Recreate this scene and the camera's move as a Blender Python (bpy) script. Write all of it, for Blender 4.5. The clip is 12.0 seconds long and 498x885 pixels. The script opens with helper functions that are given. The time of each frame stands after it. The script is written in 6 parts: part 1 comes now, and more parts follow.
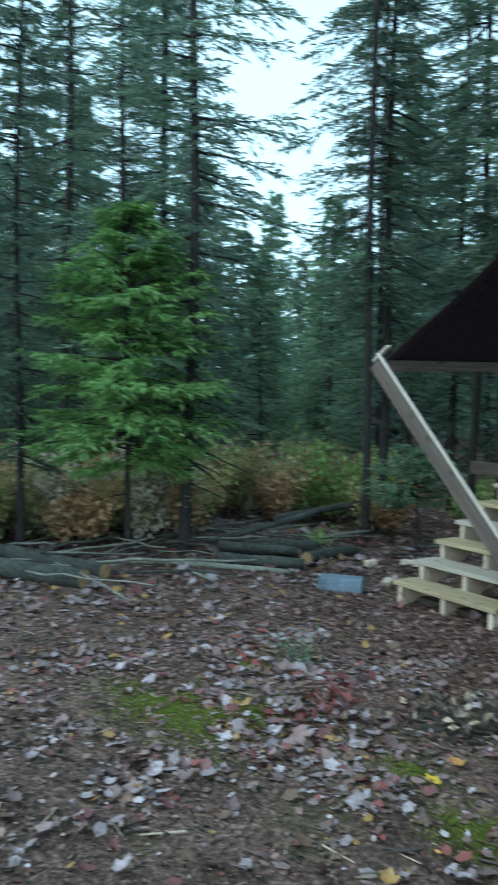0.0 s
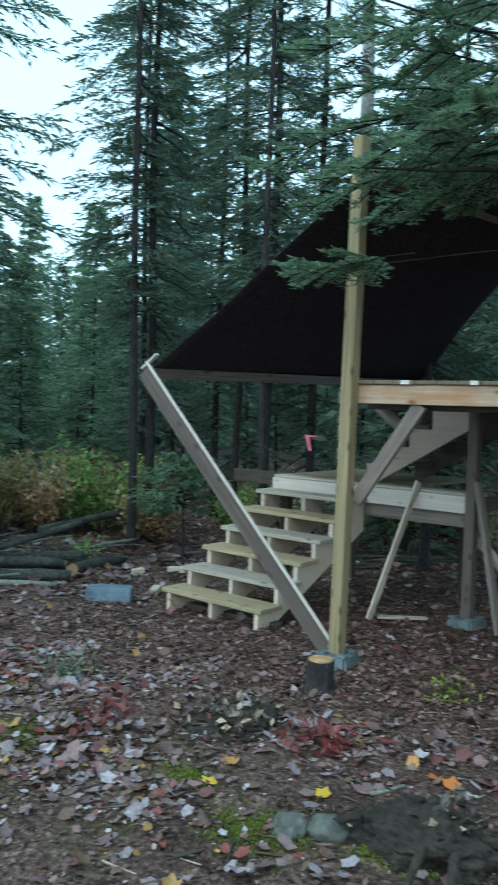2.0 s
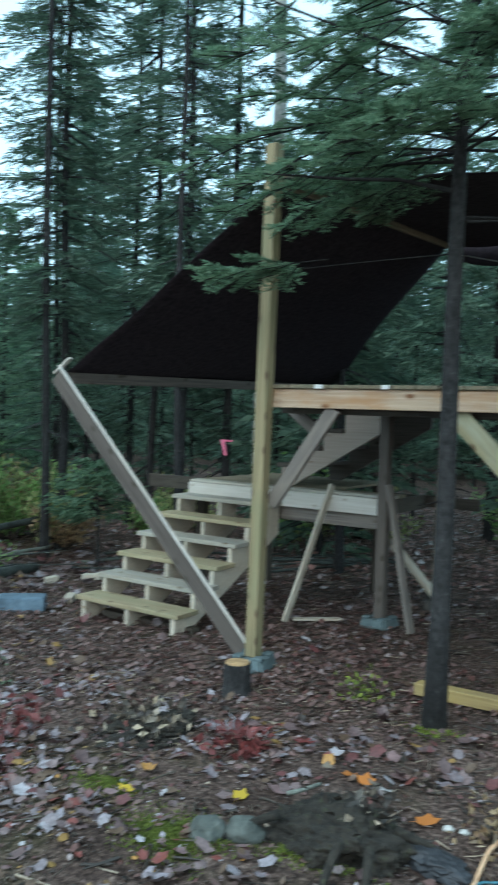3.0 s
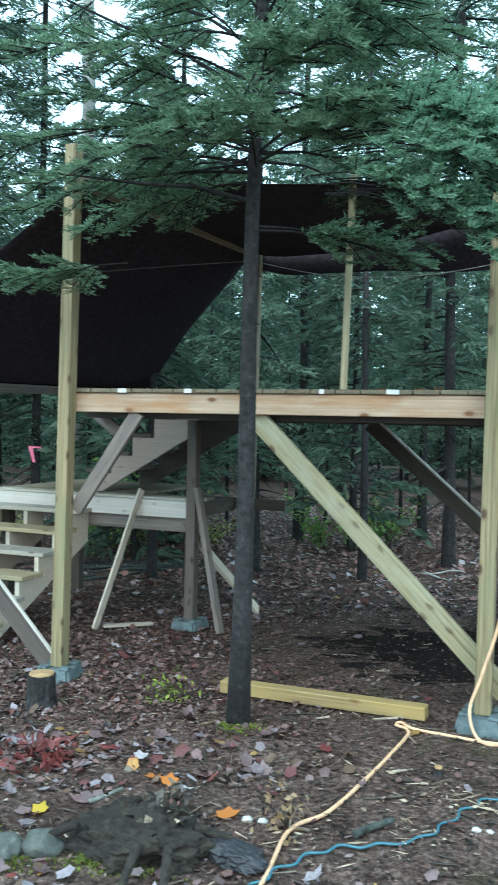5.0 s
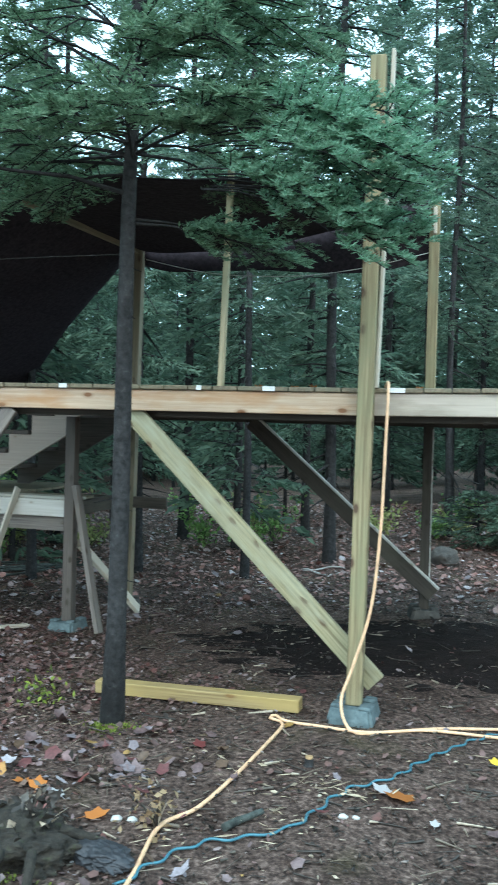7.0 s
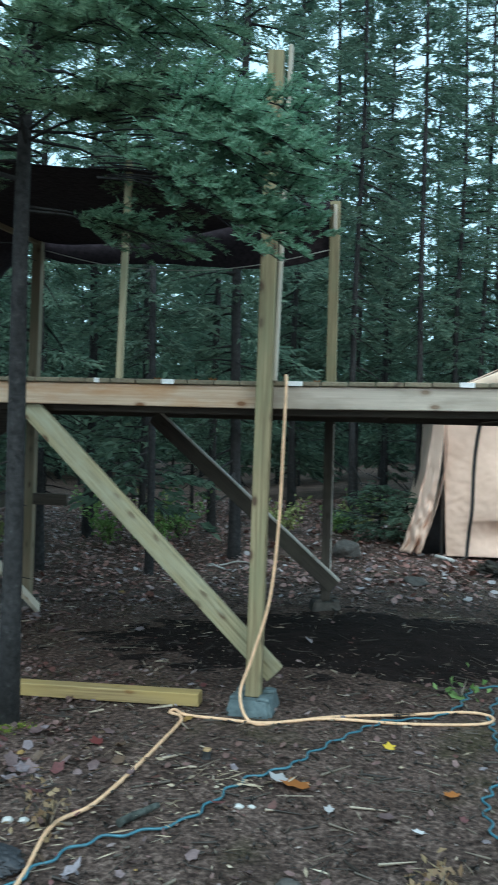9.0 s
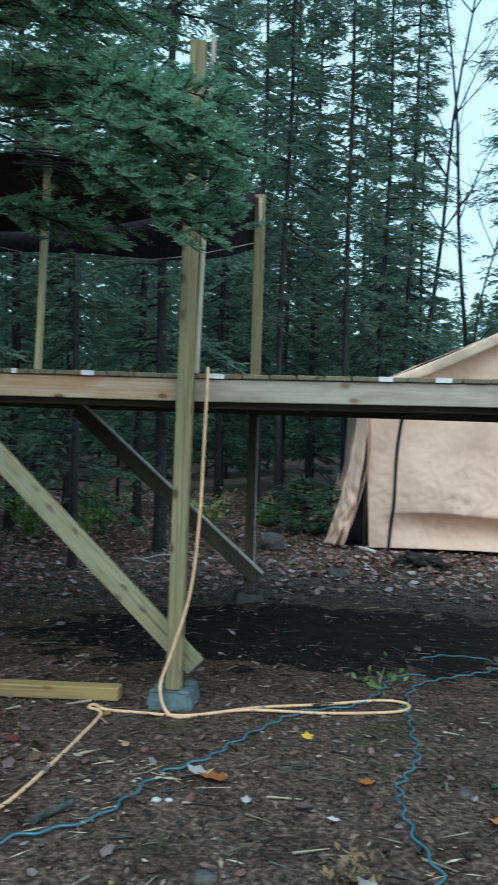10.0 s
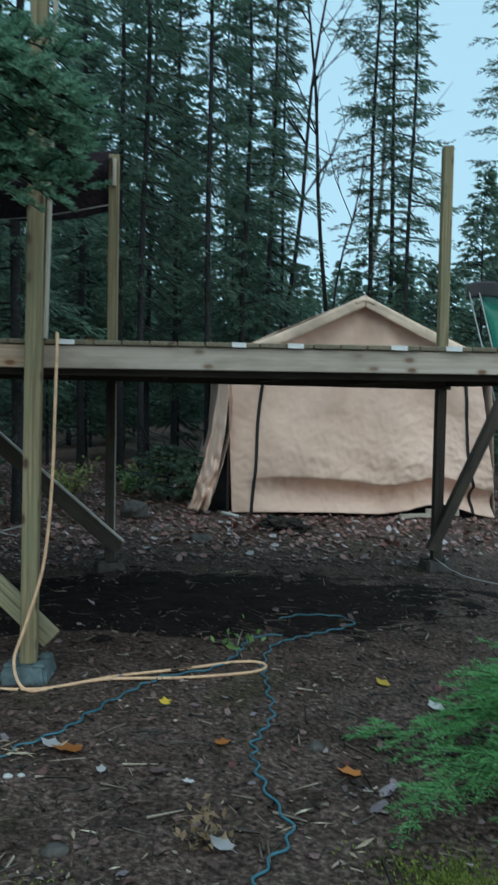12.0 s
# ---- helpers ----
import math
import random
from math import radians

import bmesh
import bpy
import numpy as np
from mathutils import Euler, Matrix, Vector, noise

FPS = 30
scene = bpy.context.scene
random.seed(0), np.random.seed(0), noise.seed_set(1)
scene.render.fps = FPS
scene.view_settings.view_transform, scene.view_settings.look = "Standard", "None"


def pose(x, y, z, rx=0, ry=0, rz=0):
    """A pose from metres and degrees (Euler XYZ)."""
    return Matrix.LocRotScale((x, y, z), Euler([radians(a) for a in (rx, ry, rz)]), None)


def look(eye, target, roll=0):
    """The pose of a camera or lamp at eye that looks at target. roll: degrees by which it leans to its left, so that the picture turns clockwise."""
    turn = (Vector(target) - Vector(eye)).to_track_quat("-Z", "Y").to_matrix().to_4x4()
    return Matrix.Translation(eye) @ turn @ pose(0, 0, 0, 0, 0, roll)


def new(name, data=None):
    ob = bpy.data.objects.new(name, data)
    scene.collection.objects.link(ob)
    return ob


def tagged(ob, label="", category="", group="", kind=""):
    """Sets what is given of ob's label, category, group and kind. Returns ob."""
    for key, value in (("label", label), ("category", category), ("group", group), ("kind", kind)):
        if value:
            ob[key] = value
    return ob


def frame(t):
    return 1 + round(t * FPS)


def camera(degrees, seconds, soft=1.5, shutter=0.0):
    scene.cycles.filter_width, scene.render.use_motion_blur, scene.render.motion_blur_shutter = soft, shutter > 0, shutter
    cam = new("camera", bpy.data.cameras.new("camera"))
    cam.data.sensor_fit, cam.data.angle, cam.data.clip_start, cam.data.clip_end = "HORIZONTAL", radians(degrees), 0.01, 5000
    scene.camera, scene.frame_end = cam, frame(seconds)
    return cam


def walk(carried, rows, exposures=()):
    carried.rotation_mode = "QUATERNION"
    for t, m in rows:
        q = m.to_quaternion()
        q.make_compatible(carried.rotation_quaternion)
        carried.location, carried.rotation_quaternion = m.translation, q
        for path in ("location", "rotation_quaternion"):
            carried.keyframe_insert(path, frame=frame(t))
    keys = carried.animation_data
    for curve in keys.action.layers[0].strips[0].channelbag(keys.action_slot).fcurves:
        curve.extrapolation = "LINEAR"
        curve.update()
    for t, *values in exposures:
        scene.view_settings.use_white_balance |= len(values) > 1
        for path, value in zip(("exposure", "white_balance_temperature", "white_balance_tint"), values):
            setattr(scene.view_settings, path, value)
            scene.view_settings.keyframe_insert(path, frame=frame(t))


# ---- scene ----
cam = camera(33.2, 12.0, soft=1.7, shutter=1.0)
PATH = [
    (0, (0.418, -4.479, 1.575), (-1.2458, -3.3767, 1.4483), 1.3),
    (0.5, (0.386, -4.497, 1.56), (-1.1787, -3.2591, 1.4307), 1.4),
    (1, (0.366, -4.511, 1.56), (-1.0940, -3.1488, 1.4491), 1.6),
    (1.5, (0.364, -4.521, 1.564), (-1.0031, -3.0639, 1.4676), 1.7),
    (2, (0.367, -4.517, 1.563), (-0.9216, -2.9906, 1.4740), 1.9),
    (2.5, (0.362, -4.522, 1.554), (-0.8492, -2.9320, 1.4666), 1.9),
    (3, (0.373, -4.524, 1.554), (-0.7559, -2.8752, 1.4848), 1.8),
    (3.5, (0.392, -4.524, 1.565), (-0.5884, -2.7812, 1.5161), 1.6),
    (5.5, (0.483, -4.481, 1.528), (-0.2177, -2.6076, 1.4876), 1.4),
    (6, (0.497, -4.47, 1.518), (-0.1294, -2.5705, 1.4854), 1.6),
    (6.5, (0.513, -4.465, 1.52), (-0.0448, -2.5445, 1.4858), 1.6),
    (8.5, (0.57, -4.445, 1.508), (0.2129, -2.4780, 1.4735), 1.7),
    (9, (0.582, -4.44, 1.496), (0.2916, -2.4612, 1.4604), 1.6),
    (9.5, (0.602, -4.435, 1.488), (0.3981, -2.4452, 1.4493), 1.6),
    (10, (0.623, -4.431, 1.497), (0.5017, -2.4351, 1.4490), 1.9),
    (10.5, (0.644, -4.423, 1.495), (0.6053, -2.4240, 1.4467), 2.0),
    (11, (0.665, -4.42, 1.493), (0.6995, -2.4210, 1.4409), 1.7),
    (11.5, (0.681, -4.428, 1.495), (0.8169, -2.4340, 1.4221), 1.7),
    (12, (0.694, -4.409, 1.495), (0.8894, -2.4221, 1.3770), 1.4),
]
EXPOSURES = [(0, 0.62), (1.5, 0.63), (2.5, 0.60), (3.0, 0.66), (3.5, 1.02), (5.5, 1.27), (6.5, 1.30), (8.5, 0.97), (9.0, 0.55), (9.5, 0.42), (10.5, 0.06), (12, -0.34)]
walk(cam, [(t, look(e, g, r)) for t, e, g, r in PATH], EXPOSURES)

# ---- sky and light: a dull evening under an even overcast ----
world = bpy.data.worlds.new("overcast")
world.use_nodes = True
scene.world = world
wn, wl = world.node_tree.nodes, world.node_tree.links
sky = wn.new("ShaderNodeTexSky")
sky.sky_type, sky.sun_disc = "NISHITA", False
sky.sun_elevation, sky.sun_rotation = radians(28), radians(150)
sky.air_density, sky.dust_density = 1.0, 3.0
veil = wn.new("ShaderNodeMixRGB")
veil.inputs["Fac"].default_value = 0.72
veil.inputs["Color2"].default_value = (5.6, 9.5, 11.6, 1)
wl.new(sky.outputs[0], veil.inputs["Color1"])
wl.new(veil.outputs[0], wn["Background"].inputs["Color"])
wn["Background"].inputs["Strength"].default_value = 0.127
sun = new("sun", bpy.data.lights.new("sun", "SUN"))
sun.data.energy, sun.data.angle, sun.data.color = 1.2, radians(50), (0.88, 0.98, 1.0)
sun.matrix_world = look((0, 0, 30), (12, 20, 0))


# ---- materials ----
def material(name):
    m = bpy.data.materials.new(name)
    m.use_nodes = True
    return m, m.node_tree.nodes, m.node_tree.links, m.node_tree.nodes["Principled BSDF"]


def ramp(n, stops, constant=False):
    r = n.new("ShaderNodeValToRGB")
    r.color_ramp.interpolation = "CONSTANT" if constant else "LINEAR"
    while len(r.color_ramp.elements) < len(stops):
        r.color_ramp.elements.new(0.5)
    for e, (p, c) in zip(r.color_ramp.elements, stops):
        e.position, e.color = p, (*c, 1)
    return r


def noise_node(n, l, vec, scale, detail=5, rough=0.6):
    t = n.new("ShaderNodeTexNoise")
    t.inputs["Scale"].default_value, t.inputs["Detail"].default_value, t.inputs["Roughness"].default_value = scale, detail, rough
    if vec:
        l.new(vec, t.inputs["Vector"])
    return t.outputs["Fac"]


def mix(n, l, kind, fac, a, b):
    m = n.new("ShaderNodeMixRGB")
    m.blend_type = kind
    for s, v in (("Fac", fac), ("Color1", a), ("Color2", b)):
        if isinstance(v, (int, float)):
            m.inputs[s].default_value = v
        elif isinstance(v, tuple):
            m.inputs[s].default_value = (*v, 1)
        else:
            l.new(v, m.inputs[s])
    return m.outputs[0]


def bump(n, l, bsdf, height, strength, dist=0.005):
    b = n.new("ShaderNodeBump")
    b.inputs["Strength"].default_value, b.inputs["Distance"].default_value = strength, dist
    l.new(height, b.inputs["Height"])
    l.new(b.outputs[0], bsdf.inputs["Normal"])


def wood(name, dark, light, knot, stain, rough=0.75, knots=0.12):
    """Sawn lumber, grain along the local x axis."""
    m, n, l, b = material(name)
    tc, inf = n.new("ShaderNodeTexCoord"), n.new("ShaderNodeObjectInfo")
    off = n.new("ShaderNodeVectorMath")
    off.operation = "SCALE"
    off.inputs[0].default_value = (13, 7, 5)
    l.new(inf.outputs["Random"], off.inputs["Scale"])
    add = n.new("ShaderNodeVectorMath")
    l.new(tc.outputs["Object"], add.inputs[0])
    l.new(off.outputs[0], add.inputs[1])
    mp = n.new("ShaderNodeMapping")
    mp.inputs["Scale"].default_value = (1.1, 40, 40)
    l.new(add.outputs[0], mp.inputs["Vector"])
    grain = noise_node(n, l, mp.outputs[0], 1.6, 7, 0.65)
    r = ramp(n, [(0.34, dark), (0.50, tuple((p + q) / 2 for p, q in zip(dark, light))), (0.68, light)])
    l.new(grain, r.inputs[0])
    sep, both, flat = n.new("ShaderNodeSeparateXYZ"), n.new("ShaderNodeMath"), n.new("ShaderNodeCombineXYZ")
    l.new(add.outputs[0], sep.inputs[0])
    l.new(sep.outputs[1], both.inputs[0])
    l.new(sep.outputs[2], both.inputs[1])
    l.new(sep.outputs[0], flat.inputs[0])
    l.new(both.outputs[0], flat.inputs[1])
    mp2 = n.new("ShaderNodeMapping")
    mp2.inputs["Scale"].default_value = (6.5, 13, 1)
    l.new(flat.outputs[0], mp2.inputs["Vector"])
    v = n.new("ShaderNodeTexVoronoi")
    v.voronoi_dimensions = "2D"
    v.inputs["Scale"].default_value = 1.0
    l.new(mp2.outputs[0], v.inputs["Vector"])
    kr = ramp(n, [(knots, (1, 1, 1)), (knots + 0.07, (0.35, 0.35, 0.35)), (knots + 0.2, (0, 0, 0))])
    l.new(v.outputs["Distance"], kr.inputs[0])
    some = ramp(n, [(0.0, (0, 0, 0)), (0.66, (1, 1, 1))], True)
    l.new(v.outputs["Color"], some.inputs[0])
    kf = mix(n, l, "MULTIPLY", 1.0, kr.outputs[0], some.outputs[0])
    col = mix(n, l, "MIX", kf, r.outputs[0], knot)
    mp3 = n.new("ShaderNodeMapping")
    mp3.inputs["Scale"].default_value = (1.0, 4, 4)
    l.new(add.outputs[0], mp3.inputs["Vector"])
    blot = noise_node(n, l, mp3.outputs[0], 2.3, 4)
    br = ramp(n, [(0.45, (0, 0, 0)), (0.66, (0.85, 0.85, 0.85))])
    l.new(blot, br.inputs[0])
    col = mix(n, l, "MIX", br.outputs[0], col, stain)
    hv = n.new("ShaderNodeMapRange")
    hv.inputs["To Min"].default_value, hv.inputs["To Max"].default_value = 0.82, 1.12
    l.new(inf.outputs["Random"], hv.inputs[0])
    col = mix(n, l, "MULTIPLY", 1.0, col, hv.outputs[0])
    l.new(col, b.inputs["Base Color"])
    b.inputs["Roughness"].default_value = rough
    bump(n, l, b, grain, 0.5, 0.003)
    return m


def rough_stuff(name, stops, scale, roughness=0.9, bumps=0.6, dist=0.02, scale2=None, dark=(0.6, 0.6, 0.6)):
    """Mottled mineral, bark or cloth, at two scales, in world metres."""
    m, n, l, b = material(name)
    tc = n.new("ShaderNodeTexCoord")
    a = noise_node(n, l, tc.outputs["Object"], scale, 8, 0.65)
    r = ramp(n, stops)
    l.new(a, r.inputs[0])
    c = noise_node(n, l, tc.outputs["Object"], scale2 or scale / 7, 3)
    cr = ramp(n, [(0.35, dark), (0.65, (1.1, 1.1, 1.1))])
    l.new(c, cr.inputs[0])
    l.new(mix(n, l, "MULTIPLY", 1.0, r.outputs[0], cr.outputs[0]), b.inputs["Base Color"])
    b.inputs["Roughness"].default_value = roughness
    bump(n, l, b, a, bumps, dist)
    return m


def foliage(name, dark, light, thin=0.5, gloss=0.55):
    """Needles and leaves: colour varies leaf by leaf and plant by plant; some light comes through."""
    m, n, l, b = material(name)
    geo, inf = n.new("ShaderNodeNewGeometry"), n.new("ShaderNodeObjectInfo")
    r = ramp(n, [(0.0, dark), (1.0, light)])
    l.new(geo.outputs["Random Per Island"], r.inputs[0])
    hv = n.new("ShaderNodeMapRange")
    hv.inputs["To Min"].default_value, hv.inputs["To Max"].default_value = 0.75, 1.25
    l.new(inf.outputs["Random"], hv.inputs[0])
    col = mix(n, l, "MULTIPLY", 1.0, r.outputs[0], hv.outputs[0])
    l.new(col, b.inputs["Base Color"])
    b.inputs["Roughness"].default_value = gloss
    tr = n.new("ShaderNodeBsdfTranslucent")
    l.new(col, tr.inputs["Color"])
    ms = n.new("ShaderNodeMixShader")
    ms.inputs[0].default_value = thin
    l.new(b.outputs[0], ms.inputs[1])
    l.new(tr.outputs[0], ms.inputs[2])
    l.new(ms.outputs[0], n["Material Output"].inputs["Surface"])
    return m


def litter(name, stops):
    m, n, l, b = material(name)
    geo = n.new("ShaderNodeNewGeometry")
    r = ramp(n, stops, True)
    l.new(geo.outputs["Random Per Island"], r.inputs[0])
    tc = n.new("ShaderNodeTexCoord")
    v = noise_node(n, l, tc.outputs["Object"], 60, 3)
    vr = ramp(n, [(0.3, (0.6, 0.6, 0.6)), (0.7, (1.15, 1.15, 1.15))])
    l.new(v, vr.inputs[0])
    l.new(mix(n, l, "MULTIPLY", 1.0, r.outputs[0], vr.outputs[0]), b.inputs["Base Color"])
    b.inputs["Roughness"].default_value = 0.5
    return m


def plain(name, colour, roughness=0.6, metal=0.0):
    m, n, l, b = material(name)
    tc = n.new("ShaderNodeTexCoord")
    a = noise_node(n, l, tc.outputs["Object"], 25, 4)
    r = ramp(n, [(0.3, tuple(c * 0.8 for c in colour)), (0.7, tuple(min(1, c * 1.15) for c in colour))])
    l.new(a, r.inputs[0])
    l.new(r.outputs[0], b.inputs["Base Color"])
    b.inputs["Roughness"].default_value, b.inputs["Metallic"].default_value = roughness, metal
    return m


M_TREATED = wood("treated_lumber", (0.15, 0.118, 0.062), (0.40, 0.33, 0.19), (0.09, 0.05, 0.03), (0.24, 0.23, 0.13), knots=0.12)
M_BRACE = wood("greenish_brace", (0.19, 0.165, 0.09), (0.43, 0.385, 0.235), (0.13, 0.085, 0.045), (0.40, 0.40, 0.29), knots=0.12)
M_STRINGER = wood("smooth_pinkish_board", (0.47, 0.385, 0.33), (0.60, 0.505, 0.44), (0.30, 0.2, 0.14), (0.50, 0.42, 0.36), knots=0.03)
M_TREAD = wood("treated_tread", (0.31, 0.29, 0.24), (0.52, 0.49, 0.43), (0.16, 0.11, 0.06), (0.38, 0.38, 0.34))
M_STEP = wood("yellowed_tread", (0.27, 0.22, 0.13), (0.50, 0.425, 0.28), (0.14, 0.09, 0.05), (0.34, 0.32, 0.20))
M_BEAM = wood("pine_beam", (0.39, 0.265, 0.18), (0.56, 0.425, 0.31), (0.20, 0.09, 0.04), (0.42, 0.22, 0.10), knots=0.12)
M_BEAMGREY = wood("grey_pine_beam", (0.40, 0.33, 0.275), (0.52, 0.45, 0.38), (0.16, 0.09, 0.05), (0.30, 0.25, 0.20), knots=0.11)
M_GREY = wood("weathered_lumber", (0.10, 0.085, 0.075), (0.24, 0.21, 0.19), (0.10, 0.07, 0.05), (0.22, 0.19, 0.16))
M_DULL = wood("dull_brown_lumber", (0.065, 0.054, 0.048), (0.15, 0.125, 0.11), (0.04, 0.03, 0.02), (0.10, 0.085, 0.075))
M_PALE = wood("pale_spruce", (0.45, 0.39, 0.31), (0.62, 0.56, 0.47), (0.26, 0.17, 0.1), (0.50, 0.47, 0.40), knots=0.05)
M_FASCIA = wood("white_board", (0.58, 0.55, 0.50), (0.72, 0.70, 0.66), (0.35, 0.28, 0.2), (0.60, 0.56, 0.50), knots=0.03)
M_DECK = wood("deck_plank", (0.15, 0.12, 0.08), (0.27, 0.22, 0.15), (0.09, 0.06, 0.04), (0.16, 0.15, 0.10))
M_DARKWOOD = wood("dark_lumber", (0.035, 0.028, 0.023), (0.085, 0.068, 0.055), (0.04, 0.03, 0.02), (0.09, 0.08, 0.06))
M_FRESH = wood("yellow_pine", (0.21, 0.145, 0.062), (0.40, 0.295, 0.14), (0.18, 0.09, 0.03), (0.38, 0.27, 0.10))
# wet mud, its colour also carrying the shade under the deck
M_MUDSHADE = rough_stuff("wet_mud_shade", [(0.35, (0.012, 0.009, 0.009)), (0.6, (0.024, 0.017, 0.016)), (0.74, (0.055, 0.040, 0.036))], 34, 0.85, 0.8, 0.02)
M_MUDSHADE.node_tree.nodes["Principled BSDF"].inputs["Specular IOR Level"].default_value = 0.12
M_BLOCK = rough_stuff("cast_concrete", [(0.3, (0.08, 0.118, 0.13)), (0.7, (0.15, 0.205, 0.215))], 45, 0.9, 0.4, 0.004)
M_BLUE = rough_stuff("blue_block", [(0.3, (0.11, 0.18, 0.25)), (0.7, (0.175, 0.265, 0.34))], 30, 0.85, 0.3, 0.004)
M_TARP = rough_stuff("black_cloth", [(0.3, (0.034, 0.028, 0.034)), (0.7, (0.052, 0.043, 0.051))], 200, 0.95, 0.2, 0.002)
M_TARP.node_tree.nodes["Principled BSDF"].inputs["Specular IOR Level"].default_value = 0.05
M_BARK = rough_stuff("spruce_bark", [(0.35, (0.012, 0.012, 0.013)), (0.62, (0.044, 0.044, 0.046)), (0.76, (0.12, 0.122, 0.122))], 26, 0.95, 1.0, 0.015)
M_BARKPALE = rough_stuff("poplar_bark", [(0.3, (0.36, 0.38, 0.37)), (0.7, (0.62, 0.65, 0.63))], 14, 0.9, 0.7, 0.01)
M_LOG = rough_stuff("mossy_log_bark", [(0.35, (0.014, 0.019, 0.017)), (0.65, (0.075, 0.09, 0.082))], 28, 0.95, 1.0, 0.012)
M_LOGPALE = rough_stuff("peeled_pole", [(0.3, (0.09, 0.105, 0.09)), (0.7, (0.26, 0.285, 0.25))], 20, 0.85, 0.6, 0.006)
M_ENDGRAIN = rough_stuff("cut_end", [(0.3, (0.36, 0.22, 0.10)), (0.7, (0.55, 0.37, 0.20))], 60, 0.8, 0.3, 0.003)
M_ROCK = rough_stuff("lichen_rock", [(0.3, (0.055, 0.066, 0.060)), (0.7, (0.17, 0.19, 0.175))], 18, 0.9, 0.8, 0.02)
M_DARKROCK = rough_stuff("dark_rock", [(0.3, (0.06, 0.055, 0.05)), (0.7, (0.13, 0.12, 0.11))], 18, 0.9, 0.8, 0.02)
M_ROT = rough_stuff("rotten_wood", [(0.3, (0.010, 0.009, 0.007)), (0.58, (0.045, 0.038, 0.030)), (0.72, (0.06, 0.075, 0.03))], 30, 0.95, 1.0, 0.03)
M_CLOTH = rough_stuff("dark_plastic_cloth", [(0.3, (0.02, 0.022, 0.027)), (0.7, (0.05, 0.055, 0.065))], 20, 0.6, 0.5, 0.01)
M_CANVAS = rough_stuff("tent_canvas", [(0.25, (0.70, 0.485, 0.385)), (0.75, (0.78, 0.56, 0.455))], 9, 0.9, 0.3, 0.012, 1.3, (0.93, 0.91, 0.88))
M_HEM = rough_stuff("canvas_hem", [(0.25, (0.78, 0.58, 0.44)), (0.75, (0.85, 0.67, 0.53))], 14, 0.9, 0.5, 0.01)
M_STRAP = plain("black_strap", (0.012, 0.012, 0.013), 0.7)
M_CORD = plain("peach_cord", (0.78, 0.49, 0.30), 0.45)
M_BLUECORD = plain("blue_cord", (0.04, 0.155, 0.205), 0.35)
M_WHITE = plain("white_tag", (0.75, 0.76, 0.76), 0.5)
M_HOSE = plain("white_hose", (0.55, 0.55, 0.53), 0.5)
M_PINK = plain("pink_ribbon", (0.75, 0.16, 0.27), 0.6)
M_GREEN = plain("green_sheet", (0.01, 0.20, 0.14), 0.35)
M_BLACK = plain("black_cover", (0.02, 0.02, 0.024), 0.5)
M_STEEL = plain("grey_steel", (0.35, 0.36, 0.36), 0.45, 0.6)
M_NEEDLE = foliage("spruce_needles", (0.066, 0.124, 0.090), (0.19, 0.290, 0.207))
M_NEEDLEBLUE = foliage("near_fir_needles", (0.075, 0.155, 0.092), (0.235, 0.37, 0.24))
# lit copy of the near fir needles for the outer boughs
M_FIRLIT = foliage("skylit_fir_needles", (0.10, 0.24, 0.14), (0.31, 0.51, 0.37))
M_NEEDLELIGHT = foliage("young_fir_needles", (0.10, 0.24, 0.075), (0.26, 0.48, 0.17), 0.4)
M_SAPLING = foliage("sapling_needles", (0.06, 0.20, 0.06), (0.16, 0.42, 0.15), 0.35)
M_BUSH = foliage("bramble_leaves", (0.22, 0.28, 0.10), (0.54, 0.58, 0.26), 0.45)
M_BUSHBROWN = foliage("withered_leaves", (0.28, 0.165, 0.09), (0.52, 0.39, 0.23), 0.4)
M_BUSHGREY = foliage("seed_heads", (0.46, 0.46, 0.38), (0.74, 0.74, 0.64), 0.4)
M_FERN = foliage("bright_leaves", (0.14, 0.30, 0.08), (0.38, 0.60, 0.22), 0.45)
M_FERNGREY = foliage("grey_green_leaves", (0.07, 0.11, 0.07), (0.20, 0.26, 0.18), 0.3)
M_MOSS = foliage("moss", (0.055, 0.088, 0.014), (0.22, 0.27, 0.05), 0.15, 0.9)
M_LITTER = litter("leaf_litter", [(0, (0.21, 0.175, 0.19)), (0.18, (0.13, 0.085, 0.085)), (0.40, (0.21, 0.15, 0.15)), (0.56, (0.31, 0.275, 0.30)), (0.68, (0.14, 0.05, 0.05)),
                                  (0.82, (0.12, 0.075, 0.05)), (0.95, (0.30, 0.18, 0.06)), (0.985, (0.40, 0.38, 0.40))])
M_LITTERBIG = litter("large_leaves", [(0, (0.32, 0.28, 0.31)), (0.26, (0.22, 0.14, 0.14)), (0.52, (0.40, 0.37, 0.40)), (0.66, (0.20, 0.055, 0.045)), (0.84, (0.18, 0.11, 0.08)), (0.97, (0.42, 0.21, 0.06))])
M_LITTERRED = litter("red_litter", [(0, (0.36, 0.26, 0.25)), (0.18, (0.32, 0.155, 0.13)), (0.45, (0.37, 0.21, 0.185)), (0.68, (0.18, 0.08, 0.065)), (0.90, (0.50, 0.45, 0.46))])
M_LITTERFINE = litter("fine_litter", [(0, (0.15, 0.085, 0.075)), (0.25, (0.085, 0.05, 0.045)), (0.45, (0.20, 0.12, 0.11)), (0.70, (0.12, 0.05, 0.042)), (0.84, (0.30, 0.235, 0.23)), (0.95, (0.04, 0.03, 0.026))])
